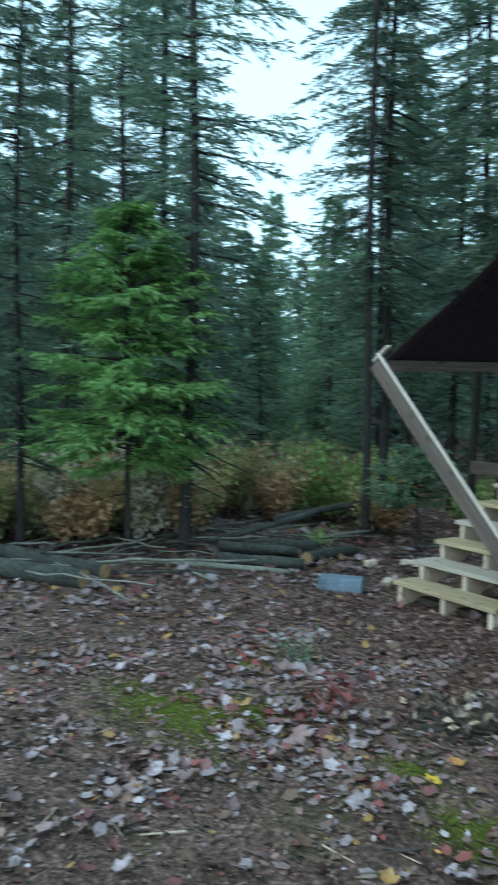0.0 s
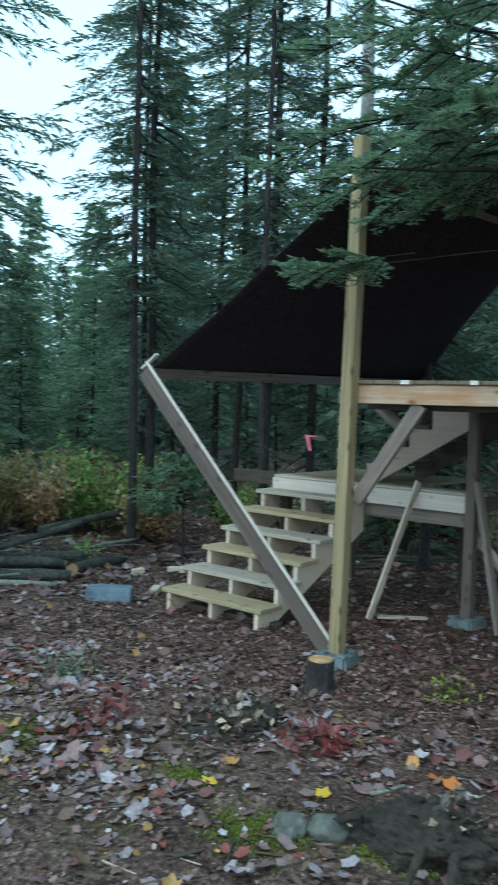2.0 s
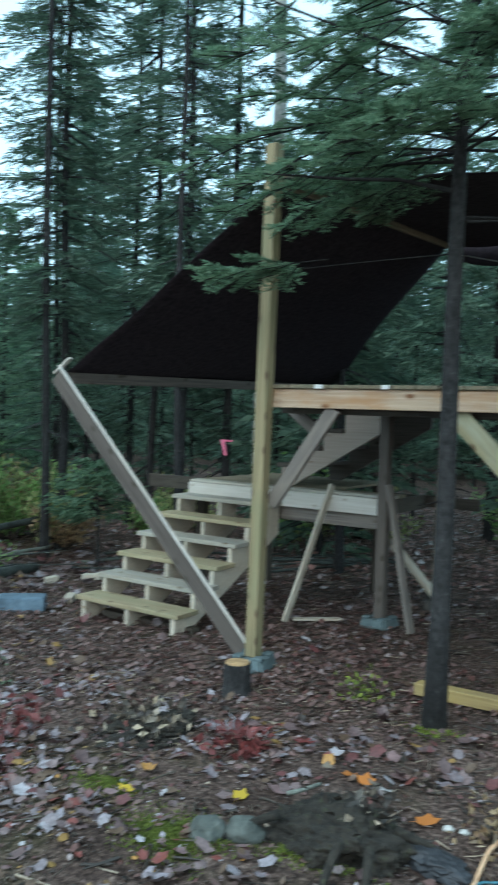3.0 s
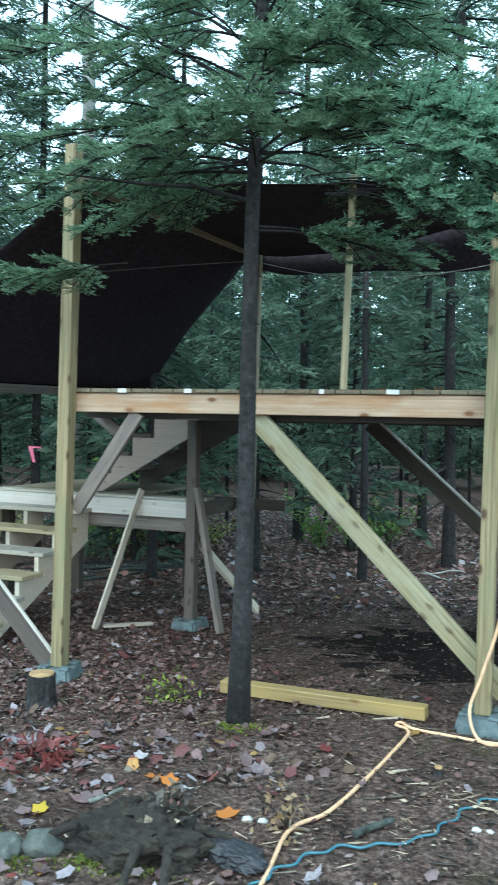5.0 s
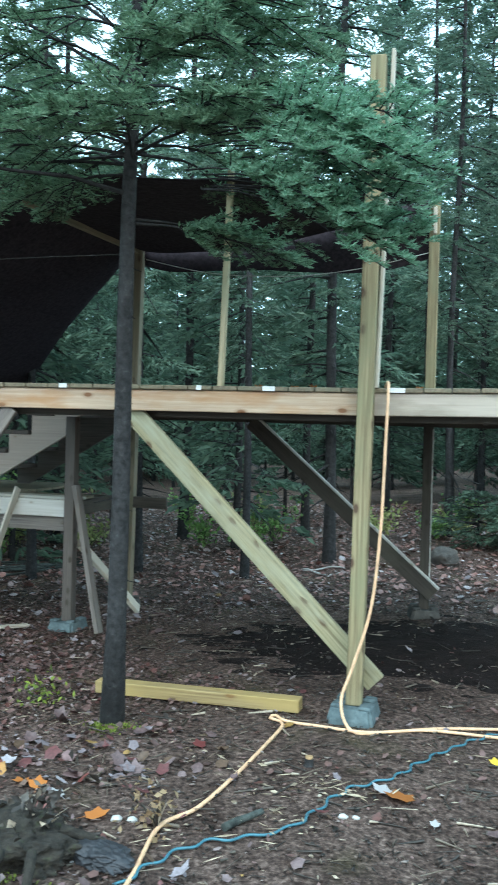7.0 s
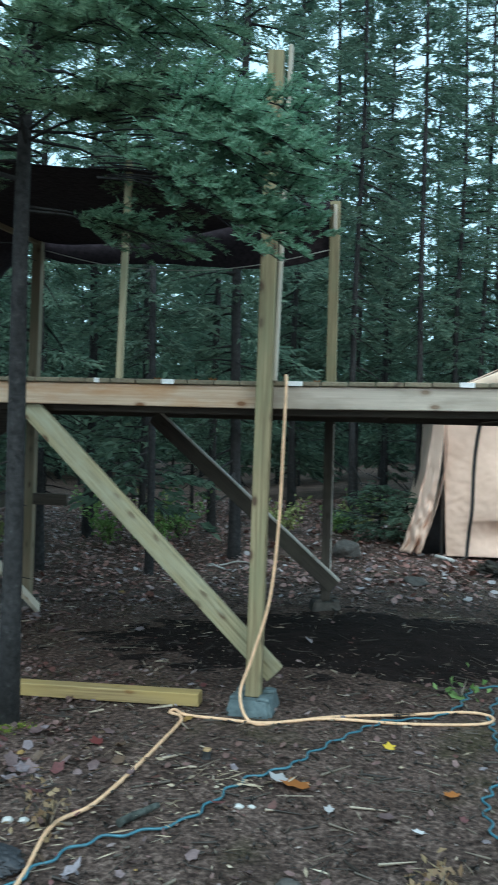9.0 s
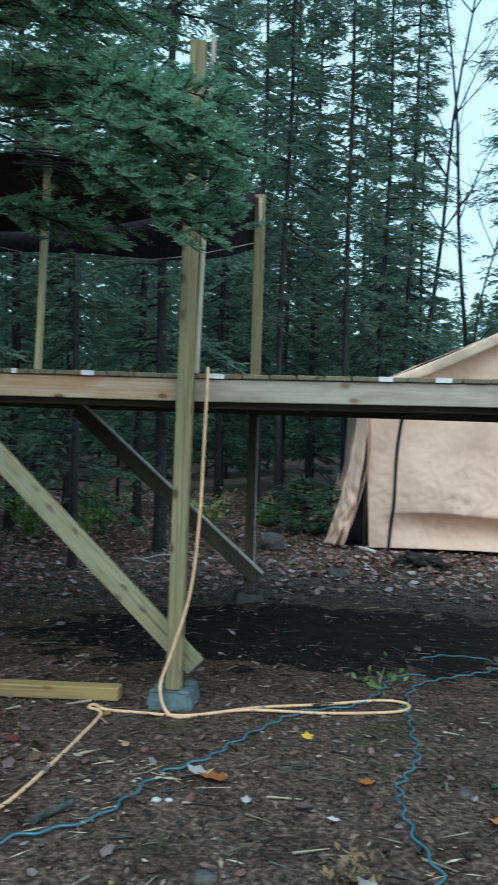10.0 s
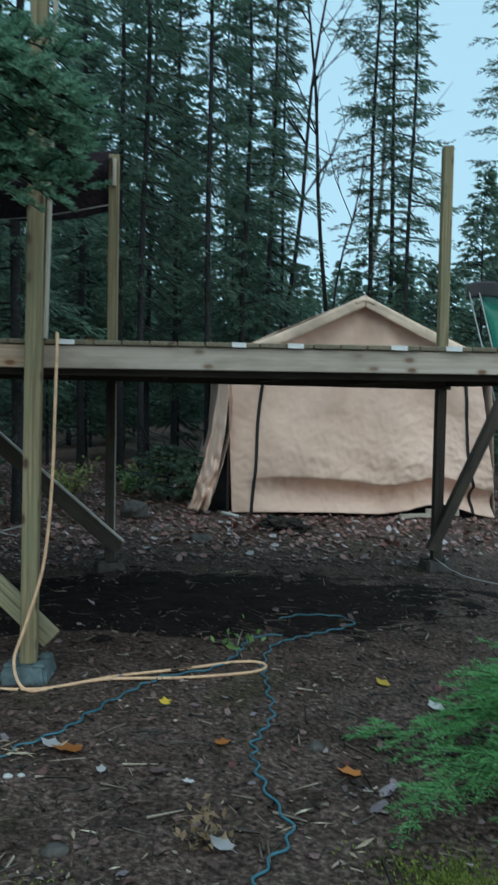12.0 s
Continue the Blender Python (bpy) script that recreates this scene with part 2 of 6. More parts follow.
M_TWIG = litter("dead_twigs", [(0, (0.04, 0.032, 0.027)), (0.5, (0.09, 0.075, 0.06)), (0.76, (0.19, 0.155, 0.12)), (0.90, (0.42, 0.35, 0.27))])
M_STRAW = litter("straw_chips", [(0, (0.42, 0.34, 0.24)), (0.4, (0.26, 0.20, 0.14)), (0.7, (0.52, 0.45, 0.34)), (0.9, (0.16, 0.12, 0.09))])
M_CRUMB = litter("soil_crumb", [(0, (0.03, 0.025, 0.022)), (0.40, (0.09, 0.064, 0.053)), (0.7, (0.18, 0.125, 0.105)), (0.9, (0.34, 0.28, 0.255))])
M_LEAFYELLOW = foliage("yellow_leaf", (0.62, 0.42, 0.04), (0.72, 0.50, 0.07), 0.2)
M_LEAFORANGE = foliage("orange_leaf", (0.45, 0.15, 0.035), (0.52, 0.19, 0.05), 0.2)
M_LEAFRED = foliage("red_leaf", (0.10, 0.025, 0.025), (0.22, 0.055, 0.05), 0.15)
M_LEAFPALE = foliage("pale_leaf", (0.48, 0.46, 0.46), (0.62, 0.61, 0.62), 0.2)


def soil_material():
    m, n, l, b = material("forest_soil")
    tc = n.new("ShaderNodeTexCoord")
    o = tc.outputs["Object"]
    fine = noise_node(n, l, o, 38, 9, 0.7)
    r = ramp(n, [(0.36, (0.028, 0.019, 0.017)), (0.52, (0.128, 0.090, 0.078)), (0.68, (0.34, 0.255, 0.22))])
    l.new(fine, r.inputs[0])
    mid = noise_node(n, l, o, 3.1, 5)
    mr = ramp(n, [(0.36, (0.55, 0.52, 0.50)), (0.66, (1.15, 1.12, 1.1))])
    l.new(mid, mr.inputs[0])
    col = mix(n, l, "MULTIPLY", 1.0, r.outputs[0], mr.outputs[0])
    patch = noise_node(n, l, o, 1.25, 4)
    speck = noise_node(n, l, o, 90, 3)
    pr = ramp(n, [(0.56, (0, 0, 0)), (0.68, (1, 1, 1))])
    l.new(patch, pr.inputs[0])
    mossy = mix(n, l, "MIX", speck, (0.035, 0.045, 0.012), (0.11, 0.13, 0.04))
    f = mix(n, l, "MULTIPLY", 1.0, mix(n, l, "MULTIPLY", 1.0, pr.outputs[0], speck), (0.55, 0.55, 0.55))
    col = mix(n, l, "MIX", f, col, mossy)
    l.new(col, b.inputs["Base Color"])
    b.inputs["Roughness"].default_value = 0.95
    b.inputs["Specular IOR Level"].default_value = 0.15
    bump(n, l, b, fine, 0.9, 0.025)
    return m


M_SOIL = soil_material()


# ---- building helpers ----
def rest(ob):
    m = ob.matrix_basis.copy()
    while ob.parent:
        ob = ob.parent
        m = ob.matrix_basis @ m
    return m


def thing(name, x, y, z, label, category, group="", turn=0.0):
    e = new(name)
    e.empty_display_size = 0.1
    e.matrix_basis = pose(x, y, z, 0, 0, turn)
    return tagged(e, label, category, group)


def place(ob, parent, world_matrix):
    ob.parent = parent
    ob.matrix_basis = rest(parent).inverted() @ world_matrix if parent else world_matrix
    return ob


def mesh_ob(name, me, mats, parent=None, m=None, label=""):
    ob = new(name, me)
    for k in (mats if isinstance(mats, (list, tuple)) else [mats]):
        if k.name not in me.materials:
            me.materials.append(k)
    place(ob, parent, m or Matrix())
    return tagged(ob, label) if label else ob


def from_bm(bm, name, smooth=False):
    me = bpy.data.meshes.new(name)
    bm.to_mesh(me)
    bm.free()
    if smooth:
        me.polygons.foreach_set("use_smooth", [True] * len(me.polygons))
    return me


def from_arrays(name, verts, faces, smooth=False):
    me = bpy.data.meshes.new(name)
    verts, faces = np.asarray(verts, dtype=np.float32), np.asarray(faces, dtype=np.int32)
    k = faces.shape[1]
    me.vertices.add(len(verts))
    me.vertices.foreach_set("co", verts.ravel())
    me.loops.add(faces.size)
    me.loops.foreach_set("vertex_index", faces.ravel())
    me.polygons.add(len(faces))
    me.polygons.foreach_set("loop_start", np.arange(0, faces.size, k, dtype=np.int32))
    if smooth:
        me.polygons.foreach_set("use_smooth", np.ones(len(faces), dtype=bool))
    me.update(calc_edges=True)
    me.validate()
    return me


BOX = {}


def box_mesh(l, w, h, bevel=0.004):
    key = (round(l, 3), round(w, 3), round(h, 3))
    if key not in BOX:
        bm = bmesh.new()
        bmesh.ops.create_cube(bm, size=1)
        bmesh.ops.scale(bm, vec=(l, w, h), verts=bm.verts)
        bmesh.ops.bevel(bm, geom=bm.edges[:], offset=min(bevel, w / 4, h / 4), segments=1, affect="EDGES")
        BOX[key] = from_bm(bm, "board")
    return BOX[key]


def board(name, parent, a, b, w, h, mat, up=(0, 0, 1), label=""):
    """A sawn board from a to b, w wide across and h high along up, grain along it."""
    a, b = Vector(a), Vector(b)
    x = (b - a).normalized()
    y = Vector(up).cross(x).normalized()
    z = x.cross(y)
    m = Matrix((x, y, z)).transposed().to_4x4()
    m.translation = (a + b) / 2
    base = box_mesh((b - a).length, w, h)
    me = base
    if base.materials and base.materials[0] != mat:
        me = base.copy()
        me.materials.clear()
    return mesh_ob(name, me, mat, parent, m, label)


def smooth_path(pts, step=0.03):
    pts = [Vector(p) for p in pts]
    out = []
    for i in range(len(pts) - 1):
        p0, p1, p2, p3 = pts[max(i - 1, 0)], pts[i], pts[i + 1], pts[min(i + 2, len(pts) - 1)]
        k = max(2, int((p2 - p1).length / step))
        for j in range(k):
            t = j / k
            out.append(0.5 * ((2 * p1) + (p2 - p0) * t + (2 * p0 - 5 * p1 + 4 * p2 - p3) * t * t + (3 * p1 - p0 - 3 * p2 + p3) * t ** 3))
    return out + [pts[-1]]


def tube_mesh(name, pts, radii, sides=8, caps=True):
    pts = [Vector(p) for p in pts]
    verts, faces = [], []
    side = None
    for i, p in enumerate(pts):
        d = (pts[min(i + 1, len(pts) - 1)] - pts[max(i - 1, 0)]).normalized()
        side = d.orthogonal().normalized() if side is None else (side - d * side.dot(d)).normalized()
        other = d.cross(side)
        r = radii[i] if isinstance(radii, (list, tuple)) else radii
        for k in range(sides):
            a = 2 * math.pi * k / sides
            verts.append(p + r * (math.cos(a) * side + math.sin(a) * other))
    for i in range(len(pts) - 1):
        for k in range(sides):
            q = (k + 1) % sides
            faces.append((i * sides + k, i * sides + q, (i + 1) * sides + q, (i + 1) * sides + k))
    me = bpy.data.meshes.new(name)
    if caps:
        faces += [tuple(range(sides - 1, -1, -1)), tuple(range((len(pts) - 1) * sides, len(pts) * sides))]
    me.from_pydata([tuple(v) for v in verts], [], faces)
    me.polygons.foreach_set("use_smooth", [len(p.vertices) == 4 for p in me.polygons])
    return me


def ground_z(x, y):
    """Height of the forest floor."""
    base = -0.035 * min(max(-x, 0), 4.5) - 0.03 * min(max(y, 0), 3) * min(max((0.5 - x) / 2, 0), 1)
    far = min(max((math.hypot(x, y) - 9) / 30, 0), 1)
    hump = min(max((-0.9 - x) / 0.8, 0), 1) * min(max((-0.35 - y) / 0.5, 0), 1) * min(max((x + 6.5) / 1.5, 0), 1)
    base += hump * (0.045 * noise.noise((x * 1.5, y * 1.5, 31)) + 0.022 * noise.noise((x * 4.1, y * 4.1, 17)))
    return base + 0.018 * noise.noise((x * 1.9, y * 1.9, 3)) + 0.008 * noise.noise((x * 7, y * 7, 9)) + far * 0.5 * noise.noise((x * 0.12, y * 0.12, 5))


# ---- the ground ----
def axis(lo, hi, step, reach):
    mid = list(np.arange(lo, hi, step))
    a, b, s = [], [], step
    p, q = lo, mid[-1]
    while q < reach or p > -reach:
        s *= 1.16
        p, q = p - s, q + s
        a.append(p), b.append(q)
    return a[::-1] + mid + b


def build_ground():
    xs, ys = axis(-8, 5, 0.07, 220), axis(-3.5, 7, 0.07, 220)
    verts = [(x, y, ground_z(x, y)) for y in ys for x in xs]
    w = len(xs)
    i = np.arange(len(verts)).reshape(len(ys), w)
    faces = np.stack([i[:-1, :-1], i[:-1, 1:], i[1:, 1:], i[1:, :-1]], -1).reshape(-1, 4)
    ob = mesh_ob("ground", from_arrays("ground", verts, faces, True), M_SOIL)
    tagged(ob, "dark damp forest soil with leaf litter", "ground", kind="structure")


build_ground()


# ---- the raised deck ----
TOP = 1.746
RISE = 0.011  # the half past the middle post climbs a little
BLOCKS = [(-2.605, -0.05), (0.0, -0.05), (0.235, 2.6), (3.05, 2.62), (-2.5, 1.62), (-2.42, 2.62)]


def block_mesh():
    """A pyramid deck block with a square socket and crossed slots for lumber."""
    bm = bmesh.new()
    prof = [(0.132, 0), (0.130, 0.03), (0.116, 0.088), (0.112, 0.09), (0.05, 0.091), (0.046, 0.085)]
    rings = []
    for r, z in prof:
        rings.append([bm.verts.new((sx * r, sy * r, z)) for sx, sy in ((-1, -1), (1, -1), (1, 1), (-1, 1))])
    for a, b in zip(rings, rings[1:]):
        for k in range(4):
            bm.faces.new((a[k], a[(k + 1) % 4], b[(k + 1) % 4], b[k]))
    bm.faces.new(rings[0][::-1])
    bm.faces.new(rings[-1])
    bmesh.ops.bevel(bm, geom=[e for e in bm.edges if abs(e.verts[0].co.z - e.verts[1].co.z) > 0.02 and max(abs(e.verts[0].co.x), abs(e.verts[1].co.x)) > 0.09], offset=0.018, segments=2, affect="EDGES")
    # four corner lugs leave crossed slots in the rim
    for sx, sy in ((1, 1), (-1, 1), (1, -1), (-1, -1)):
        g = bmesh.ops.create_cube(bm, size=1)["verts"]
        for v in g:
            k = 0.93 if v.co.z > 0 else 1.0
            v.co = Vector((sx * 0.078 + v.co.x * 0.072 * k, sy * 0.078 + v.co.y * 0.072 * k, 0.098 + v.co.z * 0.022))
        bmesh.ops.bevel(bm, geom=list({e for v in g for e in v.link_edges}), offset=0.007, segments=1, affect="EDGES")
    bmesh.ops.scale(bm, vec=(0.93, 0.93, 0.97), verts=bm.verts)
    return from_bm(bm, "deck_block")


def build_blocks():
    me = block_mesh()
    # mesh copy that takes a darker material for the rear blocks
    damp = me.copy()
    for i, (x, y) in enumerate(BLOCKS):
        ob = mesh_ob("deck_block", *((damp, M_DARKROCK) if y > 2 else (me, M_BLOCK)), None, pose(x, y, ground_z(x, y) - 0.012, 0, 0, (8, -5, 12, 3, -9, 20)[i]))
        tagged(ob, "dark block under a post" if y > 2 else "grey-blue cast concrete pier block holding a post", "deck block", "pier blocks under the deck")


build_blocks()


def build_deck():
    d = thing("raised_deck", 0, 0, 0, "unfinished raised lumber deck on square posts with braces", "deck")
    heights = [3.26, 3.46, 3.40, 3.62, TOP - 0.18, 3.14]
    lean = [(0.045, 0.0), (0.03, -0.02), (-0.01, 0.0), (-0.03, 0.0), (0.0, 0.0), (0.04, 0.0)]
    mats = [M_TREATED, M_TREATED, M_TREATED, M_TREATED, M_DULL, M_DECK]
    for (x, y), h, (lx, ly), m in zip(BLOCKS, heights, lean, mats):
        z0 = ground_z(x, y) + 0.075
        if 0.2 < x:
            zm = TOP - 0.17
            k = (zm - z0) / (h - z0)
            # the rear posts take a darker lumber below the deck
            low = board("post", d, (x, y, z0), (x + lx * k, y + ly * k, zm), 0.083, 0.083, M_DARKWOOD, (0, 1, 0), "dark lower post")
            if x < 1:
                board("edge_strip", low, (x + 0.037, y - 0.043, 0.3), (x + 0.037 + lx * k, y - 0.043, zm - 0.03), 0.010, 0.004, M_FASCIA, (0, 1, 0), "thin pale strip along one edge")
            board("post", d, (x + lx * k, y + ly * k, zm + 0.001), (x + lx, y + ly, h), 0.083, 0.083, m, (0, 1, 0), "square treated post")
            continue
        board("post", d, (x, y, z0), (x + lx, y + ly, h), 0.083, 0.083, m, (0, 1, 0), "square treated post")
    # pale strip nailed to the corner post
    board("nailer", d, (0.065, -0.03, TOP), (0.105, -0.05, 3.5), 0.02, 0.06, M_PALE, (0, 1, 0), "pale strip of lumber")
    # front rim and the members behind it
    z = TOP - 0.027 - 0.06
    rim_left = board("rim_beam", d, (-2.56, 0.02, z), (0.02, 0.02, z), 0.038, 0.12, M_BEAM, label="knotty pinkish pine beam")
    rim_right = board("rim_beam", d, (0.022, 0.02, z), (3.1, 0.02, z + RISE * 3.1), 0.038, 0.12, M_BEAMGREY, label="greyed pine beam")
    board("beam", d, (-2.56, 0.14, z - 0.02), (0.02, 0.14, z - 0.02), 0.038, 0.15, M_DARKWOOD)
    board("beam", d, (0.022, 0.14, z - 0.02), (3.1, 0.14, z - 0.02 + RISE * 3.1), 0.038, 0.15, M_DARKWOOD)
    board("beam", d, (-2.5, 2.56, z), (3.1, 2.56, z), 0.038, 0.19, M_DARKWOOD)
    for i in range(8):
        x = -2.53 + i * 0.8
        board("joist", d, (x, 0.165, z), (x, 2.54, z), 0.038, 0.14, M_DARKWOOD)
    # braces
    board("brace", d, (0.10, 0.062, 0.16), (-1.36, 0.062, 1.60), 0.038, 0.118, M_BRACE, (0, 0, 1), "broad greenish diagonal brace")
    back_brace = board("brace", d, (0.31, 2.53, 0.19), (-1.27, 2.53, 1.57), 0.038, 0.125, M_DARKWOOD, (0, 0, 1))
    # pale strip added to paint the light along the brace's top edge
    board("edge_strip", back_brace, (0.353, 2.53, 0.240), (-1.227, 2.53, 1.620), 0.052, 0.018, M_FASCIA, (0, 0, 1), "added pale strip for the lit upper edge")
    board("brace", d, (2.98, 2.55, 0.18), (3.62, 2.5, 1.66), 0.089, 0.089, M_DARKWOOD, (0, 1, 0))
    board("brace", d, (-2.55, 0.02, 0.97), (-2.12, 0.04, 1.60), 0.038, 0.089, M_GREY, (0, 0, 1))
    board("brace", d, (-2.62, 0.3, 1.62), (-2.40, 0.3, 1.46), 0.038, 0.08, M_GREY, (0, 0, 1))
    board("brace", d, (-2.18, 1.5, -0.11), (-2.45, 1.60, 1.02), 0.038, 0.089, M_GREY, (0, 1, 0))
    board("brace", d, (-2.2, 2.35, -0.1), (-2.47, 1.72, 0.55), 0.038, 0.089, M_PALE, (0, 1, 0))
    # white end labels stapled along the rim
    for x, w in ((-2.2, 0.06), (-1.75, 0.05), (-1.36, 0.07), (-0.92, 0.03), (-0.52, 0.07), (0.17, 0.085), (1.06, 0.075), (1.36, 0.085), (1.92, 0.09), (2.22, 0.09)):
        board("label_tag", rim_left if x < 0.02 else rim_right, (x - w / 2, -0.0285, TOP - 0.012 + RISE * max(x, 0)), (x + w / 2, -0.0285, TOP - 0.013 + RISE * max(x, 0)), 0.003, 0.026, M_WHITE, label="white end tag")
    rnd = random.Random(4)
    x = -2.57
    while x < 3.05:
        w = 0.138
        e = rnd.uniform(-0.006, 0.006)
        up = RISE * max(x + w / 2, 0)
        board("decking_board", d, (x + w / 2, -0.02 + e, TOP + up - 0.0125), (x + w / 2, 2.66 + e, TOP + up - 0.0125 + rnd.uniform(-0.002, 0.002)), w, 0.025, M_DECK)
        x += w + 0.006
    return d


build_deck()


def build_roof():
    r = thing("cloth_roof", -3.5, 0.1, 0, "black cloth roof stretched over a lumber frame beside the deck", "roof")

    def panel(name, corners, sag, seed, label, hang=0.0, edge=0.0):
        a, b, c, e = [Vector(p) for p in corners]
        n1, n2 = 44, 36
        verts = []
        for j in range(n2 + 1):
            v = j / n2
            for i in range(n1 + 1):
                u = i / n1
                p = (a * (1 - u) + b * u) * (1 - v) + (e * (1 - u) + c * u) * v
                s = 1 - abs(2 * u - 1) ** (2 + 3 * v)
                drop = sag * s * (0.35 + 0.65 * v) + 0.02 * math.sin(9 * u + seed) * v
                drop += edge * u ** 4 * math.sin(math.pi * v)
                verts.append((p.x, p.y, p.z - drop - hang * v ** 3 * math.sin(math.pi * u ** 1.6) + 0.012 * noise.noise((u * 6, v * 6, seed))))
        k = np.arange(len(verts)).reshape(n2 + 1, n1 + 1)
        f = np.stack([k[:-1, :-1], k[:-1, 1:], k[1:, 1:], k[1:, :-1]], -1).reshape(-1, 4)
        ob = mesh_ob(name, from_arrays(name, verts, f, True), M_TARP, r, None, label)
        mod = ob.modifiers.new("cloth", "SOLIDIFY")
        mod.thickness = 0.004

    panel("side_panel", [(-4.46, 0.0, 1.82), (-2.58, 0.0, 3.05), (-2.40, 2.6, 3.12), (-4.48, 4.3, 1.95)], 0.06, 1.3, "taut sloping black cloth", -0.10)
    panel("top_panel", [(-2.59, 0.01, 3.07), (0.0, 0.03, 2.86), (0.215, 2.6, 3.40), (-2.38, 2.6, 3.08)], 0.10, 4.1, "slack sagging black cloth", 0.0, 0.1)
    panel("valance", [(-2.36, 2.64, 3.10), (0.215, 2.66, 3.46), (0.225, 2.68, 2.97), (-2.36, 2.66, 2.99)], 0.10, 7.7, "hanging strip of black cloth")
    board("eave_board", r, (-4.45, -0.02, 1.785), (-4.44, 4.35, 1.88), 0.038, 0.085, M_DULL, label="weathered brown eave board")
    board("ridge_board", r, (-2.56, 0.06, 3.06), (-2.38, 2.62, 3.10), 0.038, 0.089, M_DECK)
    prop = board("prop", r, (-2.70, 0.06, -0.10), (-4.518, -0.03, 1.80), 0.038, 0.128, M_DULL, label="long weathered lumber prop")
    # thin white strip stands for light catching the prop's upper edge
    board("prop_edge", prop, (-2.665, 0.035, -0.024), (-4.475, -0.055, 1.878), 0.03, 0.012, M_FASCIA)
    board("cap", r, (-4.54, -0.03, 1.82), (-4.38, -0.03, 1.935), 0.038, 0.02, M_FASCIA, label="short white strip")
    board("tie_board", r, (0.23, 2.55, 3.36), (0.23, 2.55, 3.14), 0.03, 0.07, M_PALE, (0, 1, 0))
    mesh_ob("edge_rope", tube_mesh("edge_rope", smooth_path([(-2.3, 2.58, 3.0), (-1.7, 2.6, 2.87), (-1.0, 2.6, 2.83), (-0.4, 2.6, 2.88), (0.195, 2.58, 3.0)], 0.1), 0.004, 6), M_HOSE, r)
    board("pole", r, (-0.825, 0.08, TOP), (-0.80, 0.1, 3.06), 0.033, 0.04, M_STEP, (0, 1, 0), "pale slender pole")


build_roof()


# ---- stairs and landing ----
def sawtooth(name, parent, x, rise, run, y0, z0, n, mat, thick=0.038, depth=0.12):
    """A notched stair stringer in the y-z plane at x."""
    top = []
    for i in range(n):
        top += [(y0 + i * run, z0 + i * rise), (y0 + i * run, z0 + (i + 1) * rise)]
    top.append((y0 + n * run, z0 + n * rise))
    slope = math.hypot(rise, run)
    dy, dz = depth * rise / slope, -depth * run / slope
    low = [(y0 + n * run, z0 + (n - 1) * rise + dz), (y0 + dy * 2.0, z0)]
    bm = bmesh.new()
    vs = [bm.verts.new((0, a, b)) for a, b in top + low]
    f = bm.faces.new(vs)
    ex = bmesh.ops.extrude_face_region(bm, geom=[f])
    bmesh.ops.translate(bm, vec=(thick, 0, 0), verts=[v for v in ex["geom"] if isinstance(v, bmesh.types.BMVert)])
    bmesh.ops.recalc_face_normals(bm, faces=bm.faces)
    return mesh_ob(name, from_bm(bm, name), mat, parent, Matrix.Translation((x, 0, 0)))


